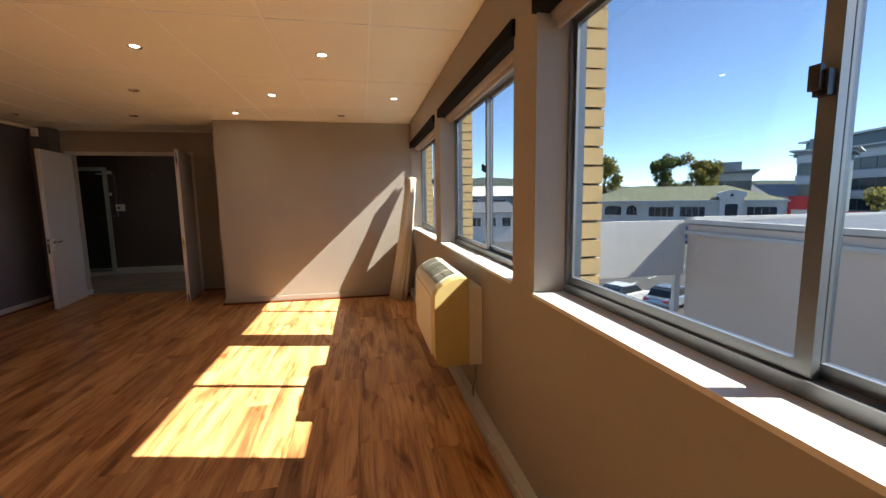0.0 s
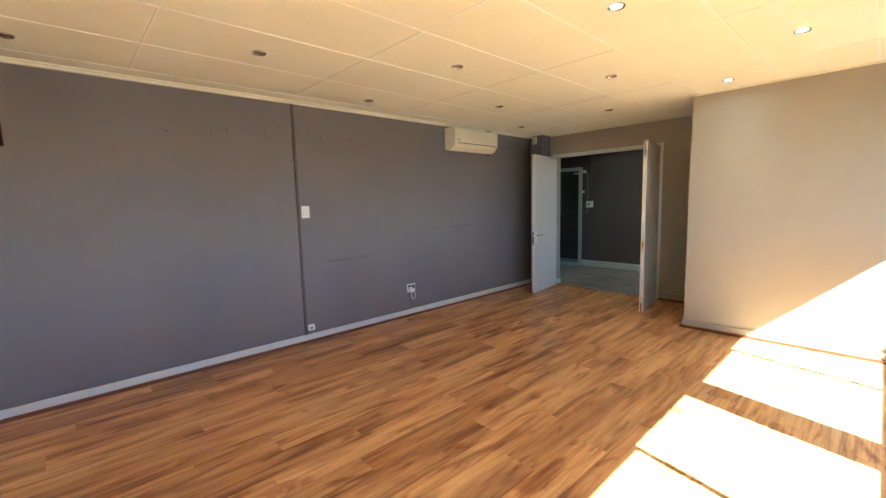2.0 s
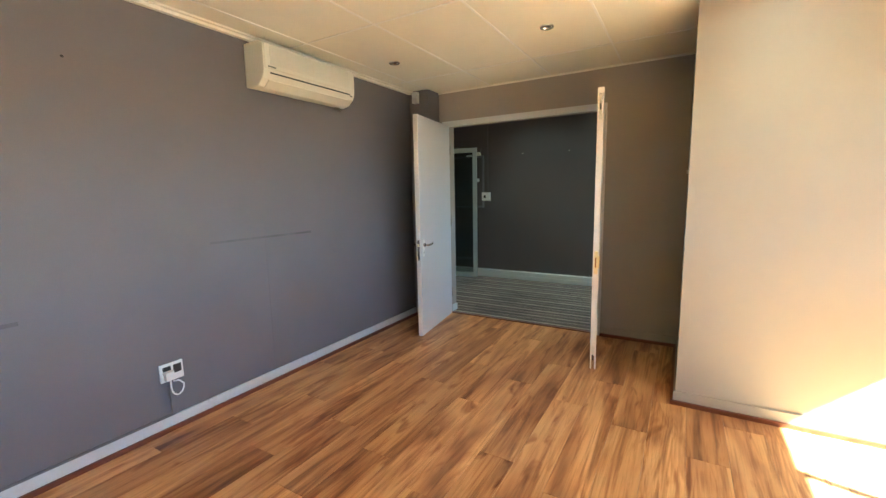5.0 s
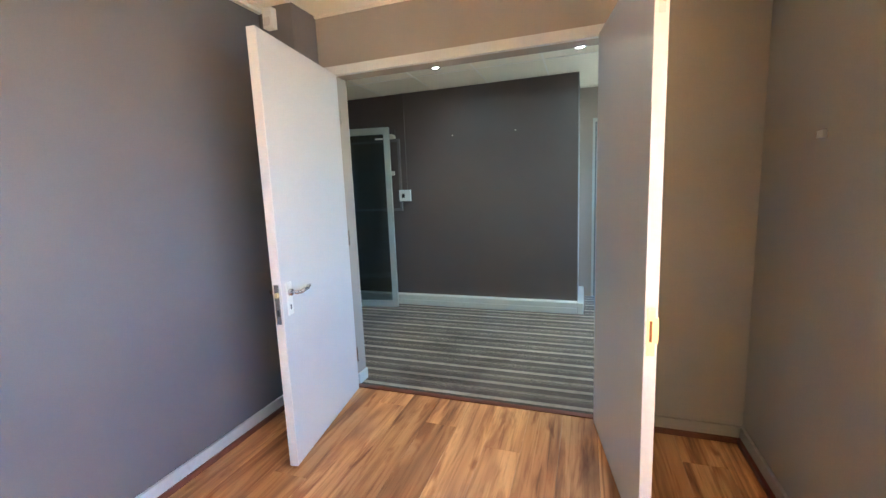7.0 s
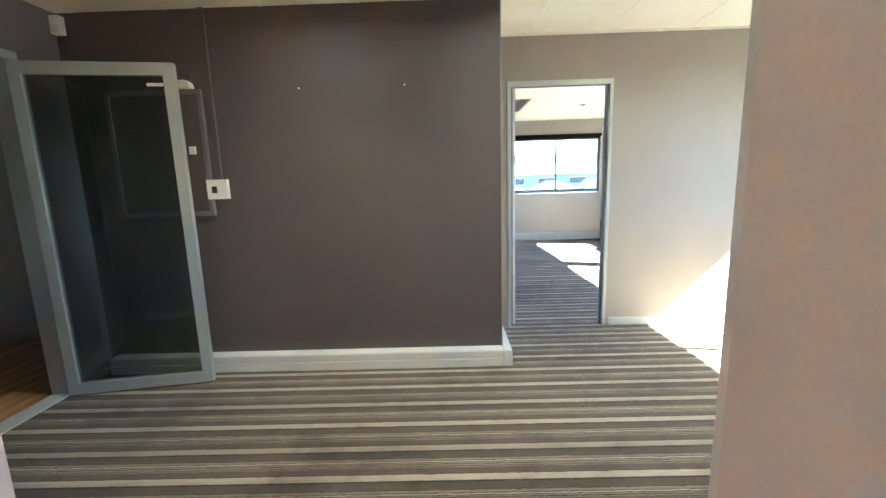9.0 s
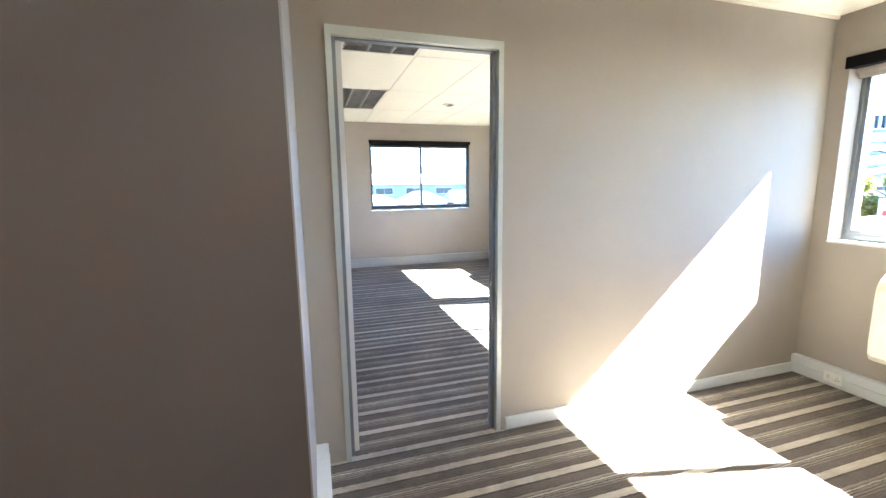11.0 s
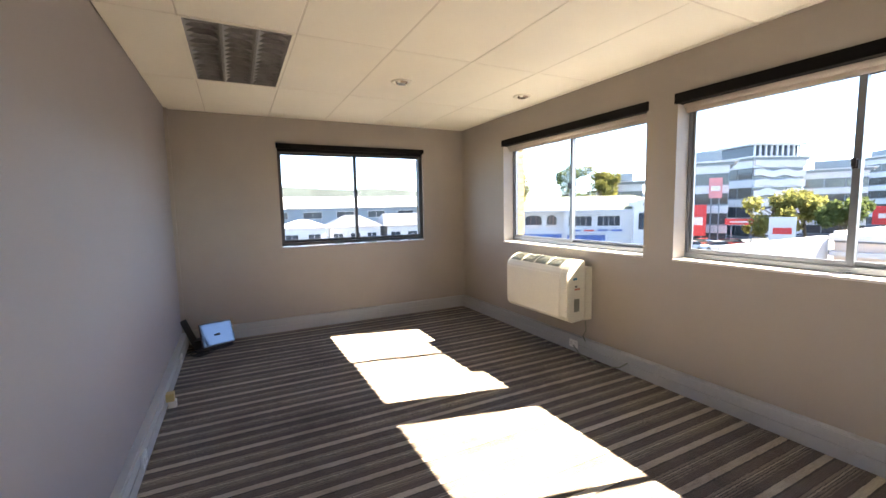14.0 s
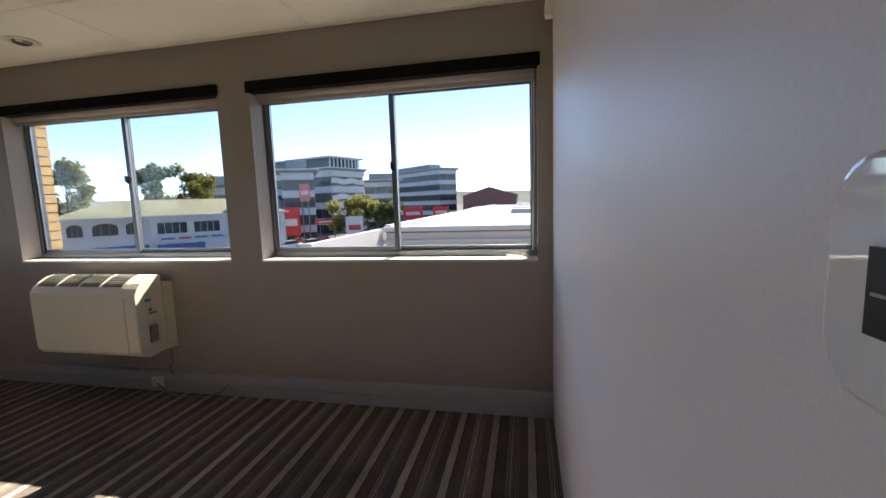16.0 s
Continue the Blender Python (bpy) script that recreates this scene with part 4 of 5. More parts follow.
part("jack", boxes((0.03, 0.031, -0.012, 0.008, -0.014, 0.008)), M_BLACK, s2)
tagged(part("cable_duct", boxes((WEST, WEST + 0.016, 3.10, 3.122, 0.08, CEIL - 0.03), soft=0.002), M_DARK), "dark vertical cable duct on the grey wall", "cable duct")
tagged(part("cable_duct", boxes((WEST, WEST + 0.01, 3.122, 4.49, 0.082, 0.096), (WEST, WEST + 0.01, 4.478, 4.49, 0.096, 0.30), soft=0.002), M_GREY), "charcoal cable duct along the skirting", "cable duct")
struct("panel_joint", boxes((WEST, WEST + 0.0022, 1.816, 1.824, 0.08, CEIL - 0.03), (WEST, WEST + 0.0018, 1.476, 1.482, 0.08, CEIL - 0.03), (WEST, WEST + 0.0018, 5.2, 5.205, 0.08, 1.2)), M_GREY, "thin vertical joints in the grey partition", "joint")
for y, z in ((2.06, 2.04), (2.38, 2.04), (2.51, 2.09), (2.84, 2.09), (2.97, 2.16), (3.27, 2.16), (3.40, 2.09), (3.73, 2.10), (3.88, 2.04), (4.19, 2.04)):
    bm = bmesh.new()
    rod(bm, (WEST - 0.001, y, z), (WEST + 0.003, y, z), 0.007, 10)
    tagged(part("wall_plug", bm, M_BLACK), "dark plugged screw hole in the grey wall", "wall plug", group="screw holes in a row")
M_SCUFF = surface("scuffed charcoal", (0.125, 0.115, 0.118), 0.6, vary=0.25, big=8)
for y0, y1, z0, z1 in ((4.8, 5.62, 1.07, 1.085), (3.4, 3.9, 0.808, 0.828)):
    tagged(part("scuff_mark", boxes((WEST, WEST + 0.0008, y0, y1, z0, z1)), M_SCUFF), "dark rubbed scuff mark along the grey wall", "scuff")


def sensor_box(at, label):
    t = thing("alarm_sensor", label, "sensor", at, group="alarm sensors")
    part("housing", boxes((-0.03, 0.03, 0.0, 0.045, -0.055, 0.055), soft=0.01), M_PLASTIC, t)
    part("lens", boxes((-0.02, 0.02, 0.044, 0.05, -0.045, 0.0), soft=0.004), M_SILL, t)


sensor_box(pose(-4.165, 7.06, 2.345, 0, 0, 180), "white alarm sensor beside the corner column")
sensor_box(pose(-5.325, DARKWALL, 2.34, 0, 0, 180), "white alarm sensor in the lobby corner")
sensor_box(pose(0.72, C_S1, 2.33, 0, 0, 0), "white alarm sensor near the ceiling")
tagged(part("wall_clip", boxes((BOXSIDE - 0.012, BOXSIDE, 6.745, 6.785, 1.465, 1.49), soft=0.003), M_PLASTIC), "small white clip on the taupe wall", "clip")

bx = thing("cable_box", "small black cable box lying by the skirting", "box", pose(-4.17, 0.60, 0, 0, 0, 20))
part("case", boxes((-0.04, 0.05, -0.09, 0.09, 0, 0.03), soft=0.008), M_BLACK, bx)
bm = bmesh.new()
tube(bm, [(0, 0.09, 0.012), (0.01, 0.13, 0.008), (-0.02, 0.19, 0.006)], 0.005, 8)
part("lead", bm, M_BLACK, bx)

# ceiling hung television bracket
tv = thing("television_bracket", "black ceiling hung television bracket", "bracket", pose(-3.67, 1.10, CEIL))
part("ceiling_plate", boxes((-0.05, 0.05, -0.035, 0.035, -0.01, 0.0), soft=0.003), M_BLIND, tv)
bm = boxes((-0.014, 0.014, -0.016, 0.016, -0.46, -0.01), soft=0.004)
bm.transform(pose(0, 0, 0, 2.5, 0, 0))
part("column", bm, M_BLIND, tv)
bm = boxes((-0.009, 0.009, -0.045, -0.033, -0.40, -0.03), soft=0.002)
bm.transform(pose(0, 0.02, 0, -3.5, 0, 0))
part("arm", bm, M_BLIND, tv)
bm = bmesh.new()
rod(bm, (0.0, 0.012, -0.10), (0.022, 0.012, -0.10), 0.006, 10)
part("bolt", bm, M_PLASTIC, tv, "pale bolt head")
for b in ((-0.02, 0.03, -0.05, 0.07, -0.63, -0.61), (-0.02, 0.03, -0.05, 0.07, -0.45, -0.43), (-0.02, 0.03, -0.05, -0.034, -0.61, -0.45), (-0.02, 0.03, 0.054, 0.07, -0.61, -0.45), (-0.008, 0.014, -0.012, 0.022, -0.63, -0.43), (0.0, 0.012, -0.034, 0.054, -0.545, -0.525)):
    part("mount_bar", boxes(b, soft=0.003), M_BLIND, tv)
bm = bmesh.new()
tube(bm, [(0.0, -0.03, -0.02), (0.012, -0.052, -0.14), (0.004, -0.045, -0.27), (0.016, -0.03, -0.38), (0.0, -0.05, -0.5), (0.01, -0.02, -0.62)], 0.005, 8)
part("cable", bm, M_BLIND, tv, "loose black cable")
bm = bmesh.new()
tube(bm, [(0, 0, -0.62), (0.005, 0.01, -0.66), (0, -0.005, -0.70), (0.0, 0.005, -0.75)], 0.008, 8)
part("cable_end", bm, M_BLIND, tv)
part("connector", boxes((-0.014, 0.014, -0.02, 0.03, -0.785, -0.745), soft=0.004), M_BLIND, tv)

# folded vertical blind leaning in the corner by the window
vb = thing("folded_vertical_blind", "bundle of ivory blind slats leaning in the corner", "blind", pose(0.585, 5.95, 0))
random.seed(5)
for i in range(9):
    bx, by = -0.05 + 0.014 * i + random.uniform(-0.008, 0.008), 0.05 - 0.014 * i + random.uniform(-0.01, 0.01)
    tx, ty, tz = 0.225 + 0.006 * i, 0.172 + random.uniform(-0.016, 0.012), 1.65 + random.uniform(-0.02, 0.02)
    bm = bmesh.new()
    wob = random.uniform(-0.3, 0.3)
    d = Vector((math.cos(-0.95 + wob), math.sin(-0.95 + wob), 0)) * 0.07
    n = Vector((-d.y, d.x, 0)).normalized() * 0.002
    rows = []
    for k in range(9):
        u = k / 8
        c = Vector((bx + (tx - bx) * u + 0.012 * math.sin(u * 3.1), by + (ty - by) * u - 0.02 * math.sin(u * 3.1), tz * u))
        dd = d * (1.25 - 0.45 * u)
        rows.append([bm.verts.new(c + s * dd + m * n + Vector((0, 0, 0.0))) for s, m in ((-1, 1), (0, 3.5), (1, 1), (1, -1), (0, 1.5), (-1, -1))])
    for r0, r1 in zip(rows, rows[1:]):
        for j in range(6):
            bm.faces.new((r0[j], r0[(j + 1) % 6], r1[(j + 1) % 6], r1[j]))
    bm.faces.new(rows[0][::-1])
    bm.faces.new(rows[-1])
    bmesh.ops.recalc_face_normals(bm, faces=bm.faces[:])
    part("slat", bm, M_CURTAIN, vb, smooth=True)

# lobby: thermostat, electrical board, siren, conduit on the dark wall
th = thing("thermostat", "white box thermostat on the dark wall", "thermostat", pose(-4.425, DARKWALL, 1.285, 0, 0, 180))
part("case", boxes((-0.068, 0.068, 0, 0.035, -0.065, 0.065), soft=0.006), M_PLASTIC, th)
part("display", boxes((0.0, 0.035, 0.035, 0.037, -0.025, 0.02), soft=0.001), M_BLACK, th, "small dark display")
tagged(part("conduit", boxes((-4.425, -4.395, DARKWALL - 0.02, DARKWALL, 1.352, CEIL), soft=0.005), M_DARK), "dark painted conduit running to the ceiling", "conduit")
bd = thing("notice_board", "dark painted framed electrical board on the wall", "board", pose(-4.78, DARKWALL, 1.52, 0, 0, 180))
part("panel", boxes((-0.29, 0.29, 0, 0.02, -0.38, 0.38), soft=0.003), M_DARK, bd)
for b in ((-0.315, 0.315, 0, 0.03, 0.38, 0.41), (-0.315, 0.315, 0, 0.03, -0.41, -0.38), (-0.315, -0.29, 0, 0.03, -0.38, 0.38), (0.29, 0.315, 0, 0.03, -0.38, 0.38)):
    part("frame_bar", boxes(b, soft=0.004), M_GREY, bd)
part("lock", boxes((-0.24, -0.2, 0.02, 0.035, -0.0, 0.05), soft=0.006), M_PLASTIC, bd, "small white lock")
sr = thing("emergency_light", "small cream emergency light above the board", "light", pose(-4.565, DARKWALL, 1.955, 0, 0, 180))
bm = bmesh.new()
prism(bm, [(-0.055, -0.025), (0.055, -0.025), (0.05, 0.01), (0.025, 0.028), (-0.025, 0.028), (-0.05, 0.01)], 0.0, 0.06, lambda p, q, a: (p, a, q))
soften(bm, 0.006)
part("cover", bm, M_CREAM, sr)
part("bracket", boxes((-0.05, 0.05, 0, 0.03, 0.028, 0.075), soft=0.004), M_DARK, sr, "dark bracket")
for x, z in ((-3.14, 1.92), (-3.83, 1.92)):
    bm = bmesh.new()
    rod(bm, (x, DARKWALL + 0.001, z), (x, DARKWALL - 0.006, z), 0.006, 8)
    tagged(part("wall_plug", bm, M_CREAM), "pale wall plug in the dark wall", "wall plug")


# sockets clipped to the cable skirtings
def skirting_socket(at, m=M_PLASTIC, label="white socket on the cable skirting"):
    t = thing("skirting_socket", label, "socket", at, group="skirting sockets")
    part("plate", boxes((-0.05, 0.05, 0, 0.01, -0.035, 0.035), soft=0.003), m, t)
    part("switch", boxes((0.018, 0.034, 0.01, 0.014, -0.01, 0.018), soft=0.002), M_SILL, t)
    for x, z in ((-0.025, 0.012), (-0.033, -0.008), (-0.017, -0.008)):
        bm = bmesh.new()
        rod(bm, (x, 0.0095, z), (x, 0.0108, z), 0.0035, 8)
        part("pin_hole", bm, M_BLACK, t)


skirting_socket(pose(EAST - 0.05, 9.80, 0.065, 0, 0, 90))
skirting_socket(pose(EAST - 0.05, 9.35, 0.065, 0, 0, 90))
skirting_socket(pose(EAST - 0.055, 12.97, 0.08, 0, 0, 90))
skirting_socket(pose(C_W + 0.05, 14.42, 0.08, 0, 0, -90))
skirting_socket(pose(C_W + 0.05, 12.72, 0.08, 0, 0, -90))
skirting_socket(pose(EAST - 0.055, 1.95, 0.055, 0, 0, 90))
skirting_socket(pose(EAST - 0.055, 2.35, 0.055, 0, 0, 90))
for n, b in enumerate(((-0.77, -0.73, C_N - 0.053, C_N - 0.0505, 0.003, 0.151), (EAST - 0.058, EAST - 0.0555, 12.10, 12.14, 0.003, 0.151))):
    struct(f"skirting_joint_{n + 1}", boxes(b, soft=0.001), M_CHANNEL, "pale joint cover on the cable skirting", "skirting")
ad = thing("plug_adaptor", "yellowed plug adaptor on the side wall skirting", "plug", pose(C_W + 0.05, 13.54, 0.056, 0, 0, -90))
part("adaptor", boxes((-0.03, 0.03, 0, 0.05, 0.0, 0.055), soft=0.008), M_YELLOW, ad)
part("plug_top", boxes((-0.025, 0.025, 0.01, 0.06, -0.05, 0.0), soft=0.01), M_PLASTIC, ad, "white plug")
bm = bmesh.new()
tube(bm, [(EAST - 0.07, 12.97, 0.07), (EAST - 0.09, 12.87, 0.02), (EAST - 0.12, 12.72, 0.007), (EAST - 0.10, 12.54, 0.006), (EAST - 0.075, 12.44, 0.03), (EAST - 0.06, 12.37, 0.09)], 0.005, 8)
tagged(part("power_lead", bm, M_GRILLE), "thin grey lead lying on the carpet", "cable")
tagged(part("cable_duct", boxes((C_W, C_W + 0.03, C_N - 0.075, C_N - 0.03, 0.15, CEIL), soft=0.004), M_TAUPE), "taupe vertical cable duct in the corner", "cable duct")

# light switch beside the single door
ls = thing("light_switch", "glossy white rounded light switch with a black rocker", "switch", pose(-1.446, C_S1, 1.296) @ Matrix.Diagonal((1, 0.8, 1.1, 1)))
bm = bmesh.new()
outline = []
for cx, cz, a0 in ((0.025, 0.02, 0), (-0.025, 0.02, 90), (-0.025, -0.02, 180), (0.025, -0.02, 270)):
    for k in range(7):
        a = radians(a0 + k * 15)
        outline.append((cx + 0.025 * math.cos(a), cz + 0.03 * math.sin(a)))
prism(bm, outline, 0.0, 0.009, lambda p, q, a: (p, a, q))
soften(bm, 0.003, 2, 60)
part("plate", bm, M_WHITEGLOSS, ls)
part("rocker", boxes((-0.034, 0.020, 0.009, 0.0125, -0.020, 0.014), soft=0.002), M_BLACK, ls, "black rocker block")
part("rocker_edge", boxes((-0.031, 0.017, 0.0124, 0.0131, -0.0045, -0.003)), M_STEEL, ls, "thin bright line")

# monitor and cables on the floor of the end room
mo = thing("monitor", "flat monitor leaning on the carpet in the corner", "monitor", pose(-2.22, 14.84, 0.0, 0, 0, 33))
tilt = pose(0, 0, 0.035, -20, 4, 0)
bm = boxes((-0.165, 0.165, -0.012, 0.012, 0.0, 0.235), soft=0.004)
bm.transform(tilt)
part("screen_case", bm, M_BLACK, mo)
bm = boxes((-0.153, 0.153, -0.014, -0.0122, 0.014, 0.222))
bm.transform(tilt)
part("screen", bm, M_SCREEN, mo, "glossy screen that mirrors the window")
part("foot", boxes((-0.12, 0.13, -0.03, 0.11, 0.0, 0.035), soft=0.012), M_BLACK, mo)
bm = boxes((-0.03, 0.03, 0.02, 0.045, 0.03, 0.15), soft=0.006)
part("neck", bm, M_BLACK, mo)
cb = thing("cable_tangle", "tangle of black cables and an adaptor on the carpet", "cable", pose(-2.38, 14.74, 0))
part("adaptor", boxes((-0.03, 0.08, -0.03, 0.03, 0.0, 0.035), soft=0.008), M_BLACK, cb)
random.seed(8)
for k in range(3):
    bm = bmesh.new()
    pts = [(0.07 * math.cos(a) * (1 + 0.3 * k) + random.uniform(-0.01, 0.01), -0.06 + 0.05 * math.sin(a) * (1 + 0.2 * k), 0.006 + 0.01 * k + random.uniform(0, 0.008)) for a in [i * math.tau / 10 + k for i in range(11)]]
    tube(bm, pts, 0.005, 6)
    part("cable_loop", bm, M_BLACK, cb)
st = thing("folded_stand", "black folded stand leaning against the corner", "stand", pose(-2.42, 14.95, 0))
bm = boxes((-0.03, 0.03, -0.012, 0.012, 0.0, 0.32), soft=0.005)
bm.transform(pose(0, 0, 0, -12, -22, 0))
part("arm", bm, M_BLACK, st)
part("base", boxes((-0.02, 0.12, -0.07, 0.06, 0.0, 0.09), soft=0.02), M_BLACK, st)


# ---- outdoors ----
GROUND = -6.0
M_ASPHALT = surface("asphalt", (0.07, 0.069, 0.068), 0.9, vary=0.25, big=0.15, fine=8, relief=0.3, dirt=0.3, dirtcol=(0.14, 0.13, 0.12))
M_LINE = surface("road paint", (0.6, 0.6, 0.58), 0.7)
M_PAVE = surface("pale paving", (0.34, 0.31, 0.275), 0.85, vary=0.2, big=0.3)
M_WHITEWALL = surface("white rendered wall", (0.62, 0.60, 0.57), 0.8, vary=0.05, big=0.4, fine=20)
M_BEIGEWALL = surface("beige rendered wall", (0.66, 0.57, 0.50), 0.85, vary=0.06, big=0.3, fine=20)
M_TIN = surface("pale metal roof", (0.14, 0.144, 0.15), 0.5, vary=0.1, big=0.3, relief=0.1)
M_GREENROOF = surface("green grey roof", (0.15, 0.16, 0.10), 0.8, vary=0.12, big=0.4)
M_REDROOF = surface("dull red wall", (0.20, 0.095, 0.085), 0.8, vary=0.1, big=0.3)
M_BLUE = surface("blue shop fascia", (0.05, 0.12, 0.32), 0.5, vary=0.1)
M_RED = surface("red sign", (0.55, 0.03, 0.03), 0.5, vary=0.1)
M_PINK = surface("faded red poster", (0.55, 0.2, 0.2), 0.6, vary=0.15, big=1)
M_OFFICE = surface("grey office cladding", (0.17, 0.21, 0.235), 0.45, vary=0.1, big=0.2)
M_BAND = surface("pale spandrel band", (0.55, 0.56, 0.56), 0.6, vary=0.06, big=0.2)
M_WINDARK = surface("far window glass", (0.03, 0.04, 0.05), 0.12, vary=0.2, big=0.6, relief=0.0)
M_BARK = surface("bark", (0.10, 0.075, 0.05), 0.9, vary=0.3, big=3, fine=12, relief=0.6)
M_LEAF_A = surface("olive leaves", (0.23, 0.22, 0.065), 0.7, vary=0.45, big=0.9, relief=0.0, spec=0.1)
M_LEAF_B = surface("dark leaves", (0.12, 0.15, 0.05), 0.7, vary=0.45, big=0.9, relief=0.0, spec=0.1)
for m in (M_LEAF_A, M_LEAF_B):
    nt = m.node_tree
    bs, out = nt.nodes["Principled BSDF"], nt.nodes["Material Output"]
    tl = nt.nodes.new("ShaderNodeBsdfTranslucent")
    nt.links.new(bs.inputs["Base Color"].links[0].from_socket, tl.inputs["Color"])
    mx = nd(nt, "MixShader", Fac=0.5)
    nt.links.new(bs.outputs[0], mx.inputs[1])
    nt.links.new(tl.outputs[0], mx.inputs[2])
    nt.links.new(mx.outputs[0], out.inputs[0])
M_HILL = surface("wooded hill", (0.055, 0.07, 0.062), 0.95, vary=0.4, big=0.02, fine=0.3, relief=0.3)
M_TYRE = surface("tyre", (0.02, 0.02, 0.02), 0.8)

bm = bmesh.new()
box(bm, -2500, 2500, -2500, 2500, GROUND - 0.5, GROUND)
struct("ground", bm, M_ASPHALT, "grey asphalt ground around the building", "ground")
bm = boxes((2.5, 11.0, -40, 22, GROUND, GROUND + 0.12), (30, 36, 66, 110, GROUND, GROUND + 0.12))
struct("pavement", bm, M_PAVE, "pale paving beside the building", "pavement")
for i in range(14):
    u = 12 + i * 4.5
    bm = boxes((-0.9, 0.9, -0.06, 0.06, 0, 0.006))
    ob = tagged(part("road_line", bm, M_LINE), "short white road line on the asphalt", "road line", group="dashed road lines")
    ob.matrix_basis = pose(14 + u * 0.72, 26 + u * 0.42, GROUND, 0, 0, 30)

# wooded hills far away
bm = bmesh.new()
for k in range(2):
    prev = None
    for i in range(91):
        a = radians(-30 + i * 1.6)
        R = 900 + 500 * k
        h = 14 + 20 * k + 22 * max(0.0, noise.noise((i * 0.11, k * 3.7, 0))) + 6 * noise.noise((i * 0.7, k, 2)) + 42 * (0.5 + 0.5 * math.cos(max(-1, min(1, (i - 20) / 26)) * math.pi))
        x, y = R * math.sin(a), R * math.cos(a)
        row = [bm.verts.new((x * 0.9, y * 0.9, GROUND)), bm.verts.new((x, y, GROUND + h)), bm.verts.new((x * 1.15, y * 1.15, GROUND))]
        if prev:
            for j in range(2):
                bm.faces.new((prev[j], prev[j + 1], row[j + 1], row[j]))
        prev = row
bmesh.ops.recalc_face_normals(bm, faces=bm.faces[:])
struct("backdrop", bm, M_HILL, "low wooded hills on the horizon", "hills")


def local(x, y, rz):
    return pose(x, y, GROUND, 0, 0, rz)


def hip_roof(bm, x0, x1, y0, y1, z0, z1, inset=None):
    o = 0.6
    x0, x1, y0, y1 = x0 - o, x1 + o, y0 - o, y1 + o
    ym = (y0 + y1) / 2
    ins = (y1 - y0) / 2 if inset is None else inset
    b = [bm.verts.new(p) for p in ((x0, y0, z0), (x1, y0, z0), (x1, y1, z0), (x0, y1, z0))]
    r = [bm.verts.new((x0 + ins, ym, z1)), bm.verts.new((x1 - ins, ym, z1))]
    bm.faces.new((b[0], b[1], r[1], r[0]))
    bm.faces.new((b[2], b[3], r[0], r[1]))
    bm.faces.new((b[1], b[2], r[1]))
    bm.faces.new((b[3], b[0], r[0]))
    bm.faces.new(b[::-1])


def window_on(parent, x0, x1, z0, z1, y, frame_m=M_WHITEWALL, bars=1):
    w = part("window", boxes((x0 - 0.06, x1 + 0.06, y - 0.07, y - 0.002, z1, z1 + 0.08), (x0 - 0.06, x1 + 0.06, y - 0.1, y - 0.002, z0 - 0.08, z0), (x0 - 0.06, x0, y - 0.07, y - 0.002, z0, z1), (x1, x1 + 0.06, y - 0.07, y - 0.002, z0, z1),
                             *[(x0 + (x1 - x0) * (k + 1) / (bars + 1) - 0.025, x0 + (x1 - x0) * (k + 1) / (bars + 1) + 0.025, y - 0.05, y - 0.002, z0, z1) for k in range(bars)]), frame_m, parent)
    part("pane", boxes((x0, x1, y - 0.03, y - 0.001, z0, z1)), M_WINDARK, w)


# arcaded building with a green grey roof across the street
ab = thing("arcade_building", "white two-storey building with arches and a green grey roof", "building", local(36, 72, -40.2) @ Matrix.Diagonal((1, 1, 1.3, 1)))
A0, AC, A1, AD, WING = 4.3, 14.6, 33.0, 15.0, -0.9
part("wall", boxes((A0, AC, 0.0, AD, 0, 5.0), (AC, A1, WING, AD, 0, 5.0)), M_WHITEWALL, ab)
bm = bmesh.new()
hip_roof(bm, A0, A1, WING, AD, 5.0, 6.9, 7.0)
part("roof", bm, M_GREENROOF, ab, "green grey hipped roof")
part("fascia_board", boxes((A0 - 0.6, A1 + 0.6, WING - 0.68, WING - 0.6, 4.86, 5.06)), M_BAND, ab, "pale roof edge board")
for cx, hw in ((6.5, 0.8), (9.6, 1.35), (12.6, 0.8)):
    bm = bmesh.new()
    pts = [(-hw, 2.75), (hw, 2.75), (hw, 4.0)] + [(hw * math.cos(radians(a)), 4.0 + 0.45 * math.sin(radians(a))) for a in range(20, 180, 20)] + [(-hw, 4.0)]
    prism(bm, pts, -0.06, -0.01, lambda p, q, a: (cx + p, a, q))
    w = part("arch_window", bm, M_WINDARK, ab, "dark arched opening")
    part("balustrade", boxes((cx - hw, cx + hw, -0.12, -0.07, 2.75, 3.2)), M_BEIGEWALL, w)
    for k in (-0.33, 0.33):
        part("mullion", boxes((cx + k * hw - 0.05, cx + k * hw + 0.05, -0.1, -0.065, 3.2, 4.4)), M_REDROOF, w)
    part("shop_window", boxes((cx - hw - 0.2, cx + hw + 0.2, -0.08, -0.01, 0.15, 1.7)), M_WINDARK, ab, "dark shop window")
for x0, x1 in ((15.3, 18.9), (19.8, 23.2), (28.6, 32.2)):
    window_on(ab, x0, x1, 3.05, 4.25, WING, bars=3)
    part("awning_rail", boxes((x0 - 0.1, x1 + 0.1, WING - 0.5, WING - 0.11, 4.36, 4.46)), M_BAND, ab)
part("sign_band", boxes((15.1, 24.2, WING - 0.3, WING - 0.11, 2.15, 2.85), soft=0.02), M_BAND, ab, "white sign band")
